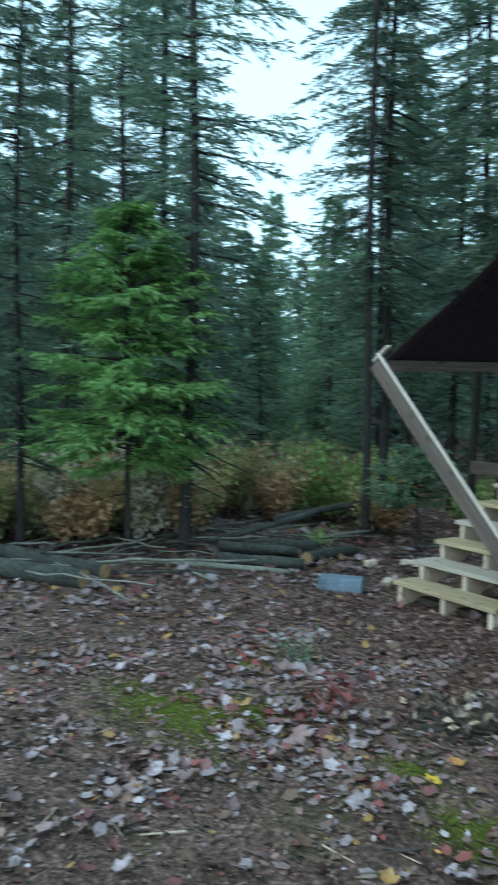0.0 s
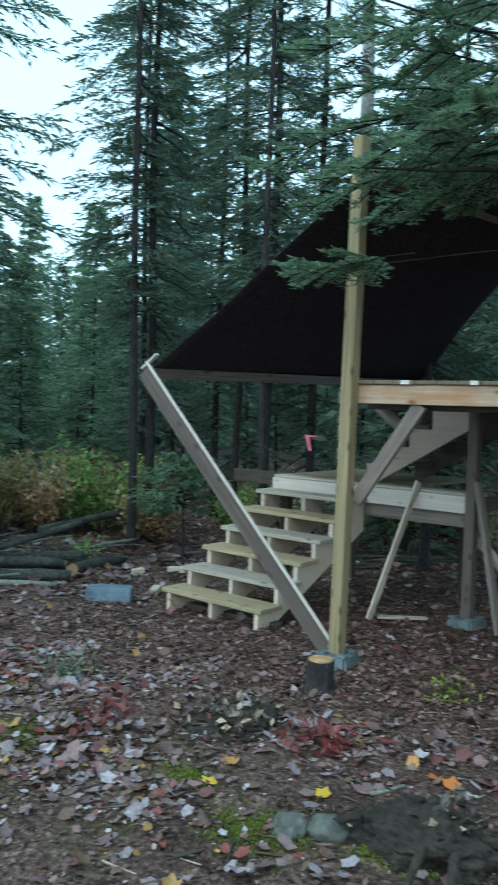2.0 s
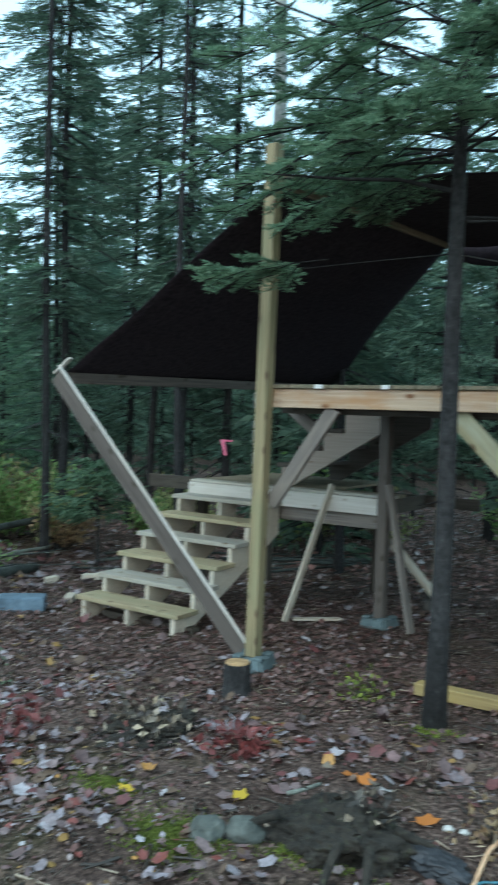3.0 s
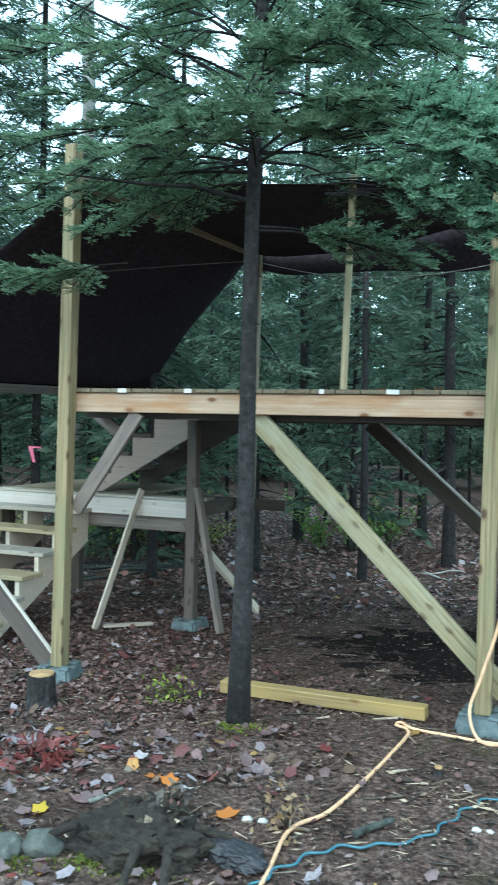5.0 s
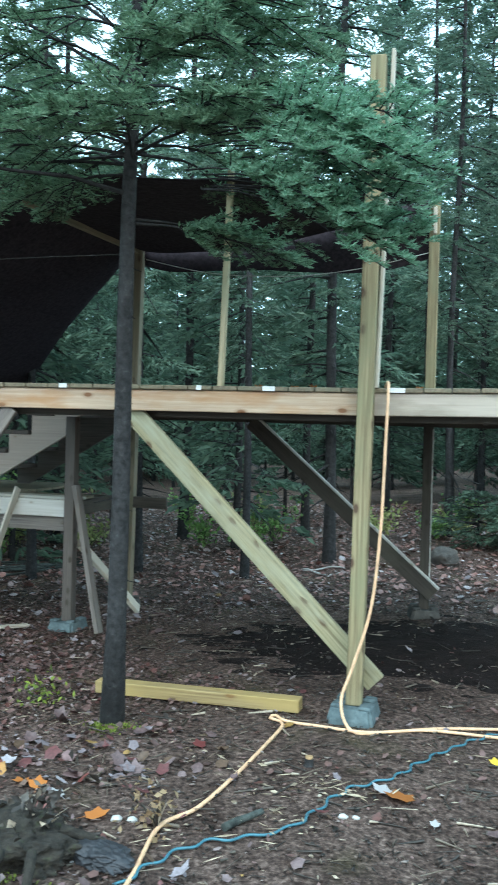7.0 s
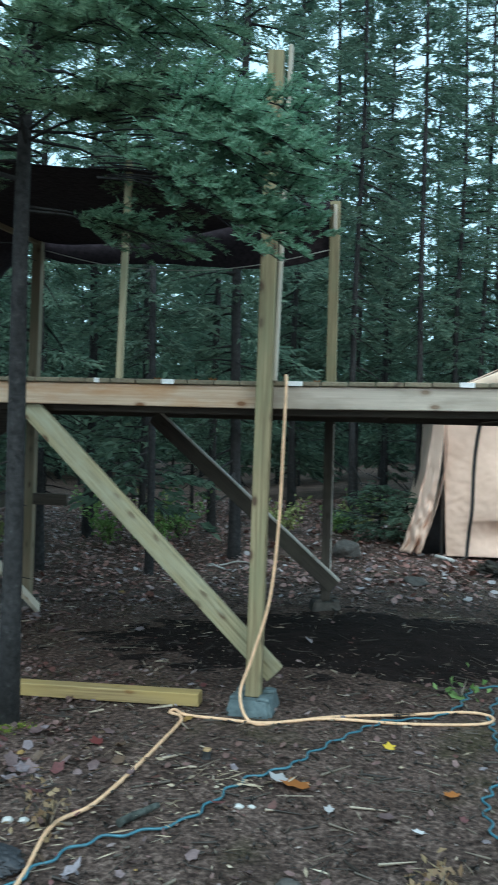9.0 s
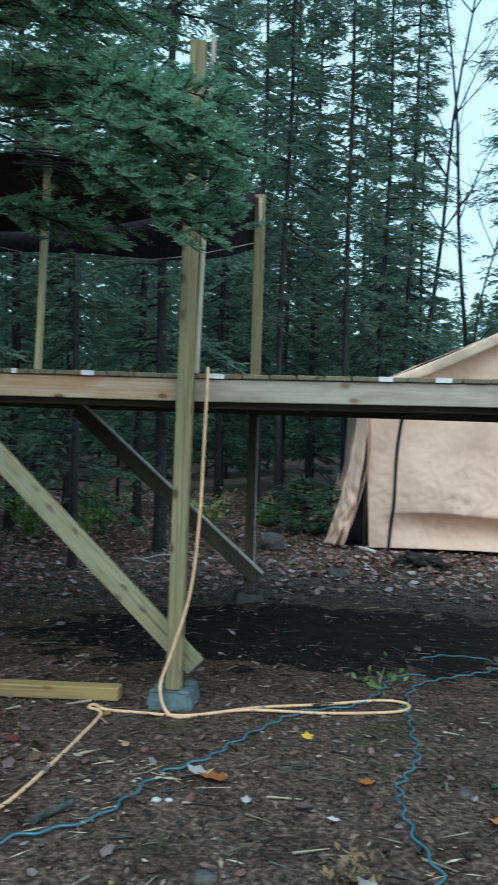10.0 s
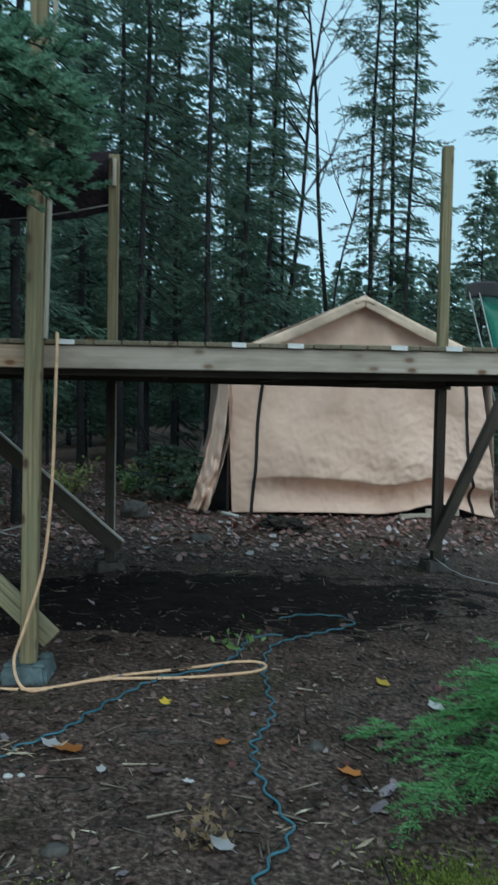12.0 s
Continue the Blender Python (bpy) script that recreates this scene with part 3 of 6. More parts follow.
def build_stairs():
    s = thing("lower_stairs", -4.0, 0.6, 0, "open wooden stairs of pale planks on notched stringers", "stairs", "wooden stairs")
    rise, run, y0, z0 = 0.151, 0.238, 0.32, -0.16
    for x in (-4.55, -4.08, -3.61):
        sawtooth("stringer", s, x, rise, run, y0, z0, 6, M_PALE)
    for i in range(6):
        y, z = y0 + i * run, z0 + (i + 1) * rise + 0.019
        board("tread", s, (-4.61, y + 0.12, z), (-3.53, y + 0.12 + (0.01 if i % 2 else -0.008), z), 0.26, 0.036, M_TREAD if i % 2 else M_STEP)
    board("kicker", s, (-4.45, 0.5, -0.125), (-3.5, 0.5, -0.125), 0.09, 0.06, M_DARKWOOD)
    l = thing("stair_landing", -3.6, 2.4, 0, "low plank landing with a white front board", "landing")
    z = 0.91
    y = 1.76
    while y < 3.2:
        board("plank", l, (-4.6, y + 0.07, z - 0.012), (-3.2 if y > 1.95 else -2.5, y + 0.07, z - 0.012), 0.138, 0.025, M_DECK if y > 1.9 else M_TREAD)
        y += 0.145
    board("fascia", l, (-4.6, 1.75, z - 0.095), (-2.5, 1.75, z - 0.095), 0.03, 0.14, M_FASCIA, label="whitish front board")
    board("joist", l, (-3.9, 1.80, z - 0.21), (-2.46, 1.80, z - 0.21), 0.038, 0.15, M_GREY)
    board("joist", l, (-5.75, 2.5, z - 0.12), (-4.6, 2.5, z - 0.12), 0.038, 0.14, M_DARKWOOD)
    board("joist", l, (-4.55, 1.8, z - 0.095), (-4.55, 3.1, z - 0.095), 0.038, 0.14, M_GREY)
    board("joist", l, (-2.9, 2.6, z - 0.095), (-2.05, 2.6, z - 0.095), 0.038, 0.10, M_DARKWOOD)
    board("joist", l, (-2.55, 1.82, z - 0.095), (-2.55, 2.58, z - 0.095), 0.038, 0.12, M_DARKWOOD)
    for x, yy in ((-4.5, 3.0), (-3.2, 3.0), (-4.5, 1.84)):
        board("post", l, (x, yy, ground_z(x, yy)), (x, yy, z - 0.03), 0.089, 0.089, M_DARKWOOD, (0, 1, 0))
    u = thing("upper_stairs", -3.2, 2.5, 0, "upper flight of pale notched stairs rising to the deck", "stairs", "wooden stairs")
    rise, run = 0.165, 0.215
    for yy in (2.0, 2.9):
        top, n = [], 5
        x0, zz = -3.72, 0.91
        for i in range(n):
            top += [(x0 + i * run, zz + i * rise), (x0 + i * run, zz + (i + 1) * rise)]
        top.append((x0 + n * run, zz + n * rise))
        low = [(x0 + n * run, zz + (n - 1) * rise - 0.10), (x0 + 0.12, zz)]
        bm = bmesh.new()
        f = bm.faces.new([bm.verts.new((a, 0, b)) for a, b in top + low])
        ex = bmesh.ops.extrude_face_region(bm, geom=[f])
        bmesh.ops.translate(bm, vec=(0, 0.038, 0), verts=[v for v in ex["geom"] if isinstance(v, bmesh.types.BMVert)])
        bmesh.ops.recalc_face_normals(bm, faces=bm.faces)
        mesh_ob("stringer", from_bm(bm, "stringer"), M_STRINGER if yy < 2.5 else M_DULL, u, Matrix.Translation((0, yy, 0)))
    for i in range(5):
        x = -3.72 + i * run + 0.075
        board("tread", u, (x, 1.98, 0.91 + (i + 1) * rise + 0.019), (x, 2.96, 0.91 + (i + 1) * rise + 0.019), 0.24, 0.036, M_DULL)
    p = board("plank", None, (-3.18, 1.26, -0.14), (-3.04, 1.735, 0.97), 0.02, 0.085, M_PALE, (0, 1, 0))
    p.name = "leaning_plank"
    tagged(p, "narrow pale plank leaning against the landing", "plank")
    p = board("ground_plank", None, (-3.15, 1.34, -0.125), (-2.85, 1.62, -0.13), 0.07, 0.02, M_PALE)
    tagged(p, "short pale plank lying on the ground", "plank")


build_stairs()


# ---- the canvas tent ----
def sheet(name, parent, fn, n1, n2, mat, thick=0.004, label=""):
    verts = [fn(i / n1, j / n2) for j in range(n2 + 1) for i in range(n1 + 1)]
    k = np.arange(len(verts)).reshape(n2 + 1, n1 + 1)
    f = np.stack([k[:-1, :-1], k[:-1, 1:], k[1:, 1:], k[1:, :-1]], -1).reshape(-1, 4)
    ob = mesh_ob(name, from_arrays(name, verts, f, True), mat, parent, None, label)
    mod = ob.modifiers.new("cloth", "SOLIDIFY")
    mod.thickness = thick
    return ob


def wrinkle(x, z, s):
    return 0.028 * noise.noise((x * 1.3 + z * 0.7, z * 1.8, s)) + 0.026 * (0.5 - abs(noise.noise((x * 2.6 + z * 1.6, z * 1.3 - x * 0.9, s + 3)))) + 0.008 * (0.5 - abs(noise.noise((x * 4 + z * 9, z * 3 - x * 5, s + 5)))) + 0.0025 * noise.noise((x * 14, z * 13, s + 7))


def build_tent():
    t = thing("wall_tent", 3.05, 5.75, 0, "cream canvas wall tent with sagging front and dark straps", "tent")
    xl, xr, xm, ev, pk, yf, yb = 1.38, 4.70, 3.04, 1.94, 2.67, 5.72, 10.0

    def front(u, v):
        x = 1.50 + (xr + 0.08 - 1.50) * u
        roof = ev + (pk - ev) * (1 - abs(x - xm) / (xm - xl)) - 0.02
        low = 0.03 + 0.17 * math.exp(-((u - 0.78) / 0.14) ** 2) + 0.03 * math.sin(5 * u)
        z = low + (max(roof, 1.9) - low) * v
        x += (-0.10 * v if u < 0.1 else 0) * (1 - u / 0.1)
        x -= 0.2 * max(0.0, (u - 0.8) / 0.2) * v
        h = z - low
        hc = 0.42 - 0.10 * u ** 1.5 + 0.025 * math.sin(7 * u)
        full = min(1.0, max(0.0, (u - 0.04) / 0.25))
        out = 0.17 * full * (0.85 + 0.3 * noise.noise((u * 3.5, 1.5, 6)))
        dip = min(1.0, (hc - h) / hc)
        fold = -out * (math.exp(-((h - hc) / 0.5) ** 2) if h > hc else 1 - 1.25 * math.sin(math.pi * dip ** 0.8) ** 1.2 - 0.2 * dip)
        # soft folds running down from the ridge, and a net of fine creases
        ang = math.atan2(x - xm - 0.25, pk + 0.5 - z)
        fold -= 0.05 * math.sin(13 * ang + 0.6) * min(1, (pk - z) / 0.8) * min(1, 0.3 + h)
        crease = (1.0 - abs(noise.noise((x * 2.4 + z * 2.2, z * 3.0 - x * 1.2, 21))) * 2.4) * 0.020 + (1.0 - abs(noise.noise((x * 6.5 - z * 3, z * 7 + x * 2, 33))) * 2.4) * 0.014
        crease += (1.0 - abs(noise.noise((x * 13 + z * 5, z * 12 - x * 6, 41))) * 2.4) * 0.007
        fold -= crease * min(1, max(0.2, 1.7 - z)) * min(1, 0.3 + 1.2 * u)
        return (x, yf + fold + 0.7 * wrinkle(x, z, 2), z)

    fw = sheet("front_wall", t, front, 190, 130, M_CANVAS, label="wrinkled cream canvas")

    def left(u, v):
        y = yf - 0.06 + (yb - yf) * u
        k = 1 - v
        x = xl + 0.03 + 0.10 * math.sin(math.pi * v) * (1 - u) - 0.27 * k ** 2 + 0.02 * math.sin(9 * u) * k
        return (x + wrinkle(y, v * 1.9, 8) * 0.9, y, 0.03 + (ev - 0.03) * v)

    sheet("side_wall", t, left, 60, 40, M_CANVAS)
    sheet("side_wall", t, lambda u, v: (xr + 0.12 * (1 - v) + wrinkle(u * 4, v * 2, 5), yf + (yb - yf) * u, 0.02 + (ev - 0.02) * v), 40, 20, M_CANVAS)
    sheet("back_wall", t, lambda u, v: (xl + (xr - xl) * u, yb, (ev + (pk - ev) * (1 - abs(2 * u - 1))) * v), 20, 10, M_CANVAS)
    for sgn, xe in ((-1, xl - 0.12), (1, xr + 0.12)):
        def roof(u, v, sgn=sgn, xe=xe):
            x = xm + (xe - xm) * u
            y = yf - 0.14 + (yb + 0.2 - yf) * v
            z = pk + 0.02 - (pk - ev + 0.06) * u - 0.05 * math.sin(math.pi * u) * math.sin(math.pi * v * 3) ** 2
            return (x, y, z + wrinkle(x, y, 12) * 0.8)
        rp = sheet("roof_panel", t, roof, 30, 50, M_CANVAS)
        pts = [(xm + (xe - xm) * k / 12, yf - 0.15, pk + 0.015 - (pk - ev + 0.06) * k / 12 - 0.03 * math.sin(math.pi * k / 12) - 0.045) for k in range(13)]
        def hem(u, v, pts=pts):
            i = min(int(u * 12), 11)
            f = u * 12 - i
            p, q = pts[i], pts[i + 1]
            z = p[2] + (q[2] - p[2]) * f
            a = (v - 0.5) * 2
            return (p[0] + (q[0] - p[0]) * f, yf - 0.15 - 0.012 * (1 - a * a) + 0.008 * noise.noise((u * 9, v * 3, 1)), z + 0.07 * a)
        sheet("gable_hem", rp, hem, 40, 8, M_HEM, label="folded pale canvas hem")
    mesh_ob("ridge_cap", tube_mesh("ridge_cap", smooth_path([(xm - 0.12, yf - 0.15, pk - 0.06), (xm, yf - 0.15, pk - 0.02), (xm + 0.12, yf - 0.15, pk - 0.06)]), 0.03, 8), M_HEM, t)
    for pts in ([(1.86, yf - 0.10, 1.75), (1.80, yf - 0.13, 1.2), (1.78, yf - 0.22, 0.62), (1.76, yf - 0.24, 0.4), (1.73, yf - 0.03, 0.02)],
                [(4.36, yf - 0.10, 1.75), (4.40, yf - 0.13, 1.2), (4.44, yf - 0.18, 0.6), (4.50, yf - 0.2, 0.35), (4.50, yf - 0.04, 0.02)]):
        path = []
        for p in smooth_path(pts, 0.05):
            u = (p.x - 1.5) / (xr + 0.08 - 1.5)
            h0, h1 = front(u, 0), front(u, 1)
            q = front(u, max(0.0, (p.z - h0[2]) / (h1[2] - h0[2])))
            path.append(Vector((p.x, q[1] - 0.014, max(p.z, h0[2] - 0.01))))
        verts, faces = [], []
        for p in path:
            verts += [(p.x - 0.02, p.y, p.z), (p.x + 0.02, p.y, p.z), (p.x + 0.02, p.y + 0.008, p.z), (p.x - 0.02, p.y + 0.008, p.z)]
        for i in range(len(path) - 1):
            for k in range(4):
                faces.append((i * 4 + k, i * 4 + (k + 1) % 4, i * 4 + 4 + (k + 1) % 4, i * 4 + 4 + k))
        mesh_ob("strap", from_arrays("strap", verts, faces), M_STRAP, fw, None, "black webbing strap")
    for x in (xl + 0.08, xr - 0.05):
        mesh_ob("tent_pole", tube_mesh("tent_pole", [(x, yf + 0.2, 0), (x, yf + 0.2, ev)], 0.02), M_STEEL, t)
    # dark sheet added for the unlit inside seen through the slit and under the hem
    sheet("dark_backing", t, lambda u, v: (xl + 0.03 - 0.2 * (1 - v) * (1 - u) + (xr - xl - 0.06) * u, yf + 0.35, 0.0 + 1.7 * v), 10, 8, M_CLOTH)
    # the corner panel hangs free of the front wall and is dragged outward at its foot
    def corner(u, v):
        k = 1 - v
        right = 1.42 + 0.05 * math.sin(math.pi * v ** 0.8) - 0.23 * k ** 1.5
        left_edge = 1.355 - 0.20 * k - 0.20 * k ** 3 + 0.02 * noise.noise((v * 9, 1, 4))
        x = right + (left_edge - right) * u
        fold = 0.035 * math.sin(7 * u + 5 * v) * k + 0.07 * noise.noise((u * 3, v * 7, 6)) * k + 0.14 * noise.noise((u * 5, v * 14, 9)) * k ** 2.5
        return (x, yf - 0.07 + 0.22 * u + fold, 0.05 + 0.06 * noise.noise((u * 4, 2, 2)) * k + (ev - 0.03) * v)

    sheet("corner_panel", t, corner, 22, 60, M_CANVAS)
    b = mesh_ob("pipe_end", tube_mesh("pipe_end", [(1.36, 5.5, 0.06), (1.55, 5.36, 0.035)], 0.022, 10), M_HOSE)
    tagged(b, "short white plastic pipe on the ground", "pipe")
    b = board("firewood", None, (3.9, 5.62, 0.07), (4.3, 5.55, 0.09), 0.09, 0.09, M_PALE)
    tagged(b, "split pale firewood by the tent", "firewood")
    b = board("firewood", None, (3.55, 5.5, 0.035), (3.95, 5.6, 0.04), 0.07, 0.05, M_PALE)
    tagged(b, "split pale firewood by the tent", "firewood")


build_tent()


def build_green_frame():
    g = thing("green_shelter", 6.0, 8.2, 0, "green sheet over a leaning steel frame under black plastic", "shelter")
    sheet("sheet", g, lambda u, v: (5.38 + 1.7 * u + 1.0 * (1 - v), 8.0 + 0.3 * u, 0.05 + 3.0 * v), 10, 10, M_GREEN, label="taut green plastic sheet")
    for dx in (0.0, 0.16):
        mesh_ob("frame_pole", tube_mesh("frame_pole", [(6.1 + dx, 7.96, 0.0), (5.2 + dx, 7.96, 3.1)], 0.012), M_STEEL, g)
    sheet("cover", g, lambda u, v: (5.15 + 2.0 * u, 7.93 + 0.05 * math.sin(20 * u), 2.98 + 0.06 * math.sin(11 * u) + (0.24 + 0.06 * noise.noise((u * 9, 2, 1))) * v), 30, 6, M_BLACK, label="crumpled black plastic")


build_green_frame()


# ---- cords ----
def on_ground(pts, lift):
    return [(x, y, ground_z(x, y) + lift) for x, y in pts]


def build_cords():
    hang = [(0.10, 0.12, TOP + 0.012), (0.115, 0.02, TOP + 0.03), (0.13, -0.07, TOP - 0.01), (0.125, -0.09, 1.4), (0.115, -0.10, 1.0), (0.08, -0.12, 0.6), (0.0, -0.15, 0.3), (-0.05, -0.20, 0.12)]
    flat = on_ground([(0.02, -0.27), (0.2, -0.25), (0.45, -0.12), (0.8, 0.0), (1.12, 0.10), (1.25, 0.06), (1.18, -0.06), (0.8, -0.13), (0.4, -0.17), (0.1, -0.27), (-0.15, -0.24), (-0.33, -0.22), (-0.40, -0.16), (-0.42, -0.20),
                      (-0.34, -0.26), (-0.36, -0.6), (-0.40, -0.95), (-0.46, -1.3), (-0.55, -1.5), (-0.52, -1.85), (-0.5, -2.3)], 0.012)
    c = mesh_ob("extension_cord", tube_mesh("extension_cord", smooth_path(hang + flat, 0.03), 0.0085, 8), M_CORD)
    tagged(c, "peach-coloured cord hanging from the deck onto the ground", "cord")
    path = smooth_path(on_ground([(-0.62, -2.1), (-0.5, -1.78), (-0.36, -1.58), (-0.09, -1.40), (0.07, -1.02), (0.26, -0.83), (0.40, -0.55), (0.67, -0.15), (0.97, 0.02), (1.11, 0.23), (1.22, 0.55), (1.42, 0.62)], 0.010), 0.012)
    path2 = smooth_path(on_ground([(0.95, -2.3), (1.0, -1.94), (1.14, -1.68), (1.08, -1.36), (1.08, -1.01), (1.2, -0.65), (1.22, -0.3), (1.24, 0.03), (1.30, 0.3), (1.45, 0.52), (1.9, 0.85), (1.86, 1.05), (1.6, 1.08), (1.45, 0.98)], 0.010), 0.012)
    for p in (path, path2):
        out, s = [], 0.0
        for i, q in enumerate(p):
            d = (p[min(i + 1, len(p) - 1)] - p[max(i - 1, 0)]).normalized()
            s += (q - p[i - 1]).length if i else 0
            w = 0.013 * (1 + noise.noise((s * 4, 6, 1))) * math.sin(2 * math.pi * s / 0.15 + 3 * noise.noise((s * 2, 1, 1))) + 0.014 * noise.noise((s * 3.1, 4, 2))
            out.append(q + Vector((-d.y, d.x, 0)) * w)
        c = mesh_ob("blue_cord", tube_mesh("blue_cord", out, 0.0056, 7), M_BLUECORD)
        tagged(c, "kinked blue cord lying on the soil", "cord", "blue cords")
    c = mesh_ob("guy_line", tube_mesh("guy_line", smooth_path([(3.0, 2.5, 0.12), (3.15, 2.25, 0.03), (3.5, 1.9, ground_z(3.5, 1.9) + 0.01), (4.2, 1.2, ground_z(4.2, 1.2) + 0.01)], 0.08), 0.004, 6), M_HOSE)
    tagged(c, "thin pale line running from the post foot", "line")
    pts = [(-1.0 + 0.22 * math.cos(a) * (1 + 0.2 * math.sin(3 * a)), 4.9 + 0.2 * math.sin(a), -0.08 + 0.03 * math.sin(2 * a)) for a in np.linspace(0, 12, 40)]
    c = mesh_ob("hose", tube_mesh("hose", smooth_path(pts, 0.05), 0.009, 6), M_HOSE)
    tagged(c, "loosely coiled white hose by a trunk", "hose")


build_cords()


# ---- lumber, stump, stones ----
def build_small():
    p = board("lumber_offcut", None, (-1.5, 0.02, -0.005), (-0.29, -0.04, 0.03), 0.089, 0.07, M_FRESH)
    tagged(p, "yellow pine beam offcut lying on the soil", "lumber")
    b = thing("building_block", -5.15, 0.21, 0, "blue-grey concrete block lying on leaves", "block", "", 42)
    z = ground_z(-5.15, 0.21)
    bm = bmesh.new()
    bmesh.ops.create_cube(bm, size=1)
    bmesh.ops.scale(bm, vec=(0.39, 0.19, 0.13), verts=bm.verts)
    bmesh.ops.bevel(bm, geom=bm.edges[:], offset=0.01, segments=2, affect="EDGES")
    mesh_ob("body", from_bm(bm, "block_body"), M_BLUE, b, pose(-5.15, 0.21, z + 0.058, 3, 0, 42))
    lump_stump("stump", -2.40, -0.52, 0.08, 0.185, 3, M_BARK, "freshly cut small tree stump")


def lump(name, x, y, rx, ry, rz, mat, seed, label, category, group="", sink=0.3, crag=0.0):
    bm = bmesh.new()
    bmesh.ops.create_icosphere(bm, subdivisions=5 if crag else 4, radius=1)
    for v in bm.verts:
        k = 1 + 0.22 * noise.noise(v.co * 1.4 + Vector((seed, 0, 0))) + 0.08 * noise.noise(v.co * 4 + Vector((0, seed, 0)))
        if crag:
            k += crag * (noise.noise(v.co * 3 + Vector((seed, 2, 0))) + 0.6 * noise.noise(v.co * 8 + Vector((seed, 5, 0))) + 0.3 * noise.noise(v.co * 17))
        v.co = Vector((v.co.x * rx * k, v.co.y * ry * k, v.co.z * rz * k))
    ob = mesh_ob(name, from_bm(bm, name, True), mat, None, pose(x, y, ground_z(x, y) + rz * (1 - 2 * sink), 0, 0, seed * 40))
    return tagged(ob, label, category, group)


def lump_stump(name, x, y, r, h, seed, mat, label):
    s = thing(name, x, y, ground_z(x, y), label, "stump")
    bm = bmesh.new()
    rings, n = [], 28
    for i, (k, zz) in enumerate(((1.35, -0.05), (1.12, 0.05), (1.0, 0.2), (0.97, 0.6), (0.97, 1.0))):
        ring = []
        for j in range(n):
            a = 2 * math.pi * j / n
            q = r * k * (1 + (0.10 if i < 2 else 0.05) * math.sin(5 * a + seed) + 0.03 * math.sin(11 * a))
            ring.append(bm.verts.new((q * math.cos(a), q * math.sin(a), h * zz)))
        rings.append(ring)
    for a, b in zip(rings, rings[1:]):
        for j in range(n):
            bm.faces.new((a[j], a[(j + 1) % n], b[(j + 1) % n], b[j]))
    bm.faces.new(rings[-1])
    bark = mesh_ob("bark", from_bm(bm, "stump_bark"), mat, s, rest(s))
    bm = bmesh.new()
    bmesh.ops.create_cone(bm, cap_ends=True, segments=28, radius1=r * 0.9, radius2=r * 0.88, depth=0.012)
    mesh_ob("cut_face", from_bm(bm, "cut_face"), M_ENDGRAIN, bark, rest(s) @ Matrix.Translation((0, 0, h + 0.002)), "sawn pale top")
    return s


build_small()
lump("boulder", -1.46, -2.04, 0.07, 0.065, 0.06, M_ROCK, 2.0, "pale lichen-covered stone in moss", "stone", "stones", 0.35)
lump("boulder", -1.35, -1.96, 0.075, 0.065, 0.06, M_ROCK, 5.0, "pale lichen-covered stone in moss", "stone", "stones", 0.35)
lump("boulder", 0.33, 5.4, 0.17, 0.16, 0.13, M_DARKROCK, 3.0, "round dark stone on the forest floor", "stone", "stones", 0.2)
lump("boulder", 1.05, 3.9, 0.16, 0.12, 0.05, M_DARKROCK, 7.0, "low dark stone among leaves", "stone", "stones", 0.3)
lump("boulder", 1.35, -1.0, 0.035, 0.03, 0.022, M_DARKROCK, 8.0, "small grey stone in soil", "stone", "stones", 0.3)
lump("boulder", 0.36, -1.75, 0.045, 0.03, 0.022, M_DARKROCK, 9.0, "small grey stone in soil", "stone", "stones", 0.3)
lump("root_mound", -2.38, -1.32, 0.26, 0.2, 0.045, M_ROT, 11.0, "low mound of roots and dirt", "mound", "", 0.35, 0.35)
lump("root_mound", 2.0, 4.6, 0.3, 0.2, 0.10, M_ROT, 12.0, "low rotten stump with leaves", "mound", "", 0.3, 0.4)
lump("rag", -0.68, -1.74, 0.14, 0.075, 0.04, M_CLOTH, 13.0, "crumpled dark plastic rag on the ground", "rag", "", 0.2, 0.22)


def build_old_stump():
    s = thing("rotten_stump", -1.04, -1.78, ground_z(-1.04, -1.78), "dark mossy rotten stump with a hollow front", "stump")
    bm = bmesh.new()
    bmesh.ops.create_icosphere(bm, subdivisions=6, radius=1)
    for v in bm.verts:
        c = v.co.copy()
        k = 1 + 0.25 * noise.noise(c * 1.7 + Vector((4, 0, 0))) + 0.16 * noise.noise(c * 4.5) + 0.09 * noise.noise(c * 11) + 0.05 * noise.noise(c * 24)
        hollow = math.exp(-((c.x - 0.45) ** 2 + (c.z - 0.15) ** 2) / 0.06) if c.y < -0.2 else 0
        v.co = Vector((c.x * 0.27 * k, c.y * (0.20 - 0.13 * hollow) * k, c.z * 0.125 * k * (1 if c.z > 0 else 0.4)))
    mesh_ob("trunk_base", from_bm(bm, "trunk_base", True), M_ROT, s, rest(s))
    for k, (x, y, ln, a) in enumerate(((0.08, -0.16, 0.24, -1.4), (0.19, -0.14, 0.22, -1.2), (-0.2, -0.1, 0.26, -2.4), (0.2, 0.05, 0.3, 0.2))):
        pts = [(x, y, 0.09), (x + 0.5 * ln * math.cos(a), y + 0.5 * ln * math.sin(a), 0.05), (x + ln * math.cos(a), y + ln * math.sin(a), -0.01)]
        mesh_ob("root", tube_mesh("root", smooth_path(pts, 0.04), [0.020 - 0.0016 * i for i in range(9)] + [0.006] * 9, 7), M_ROT, s, rest(s))


build_old_stump()


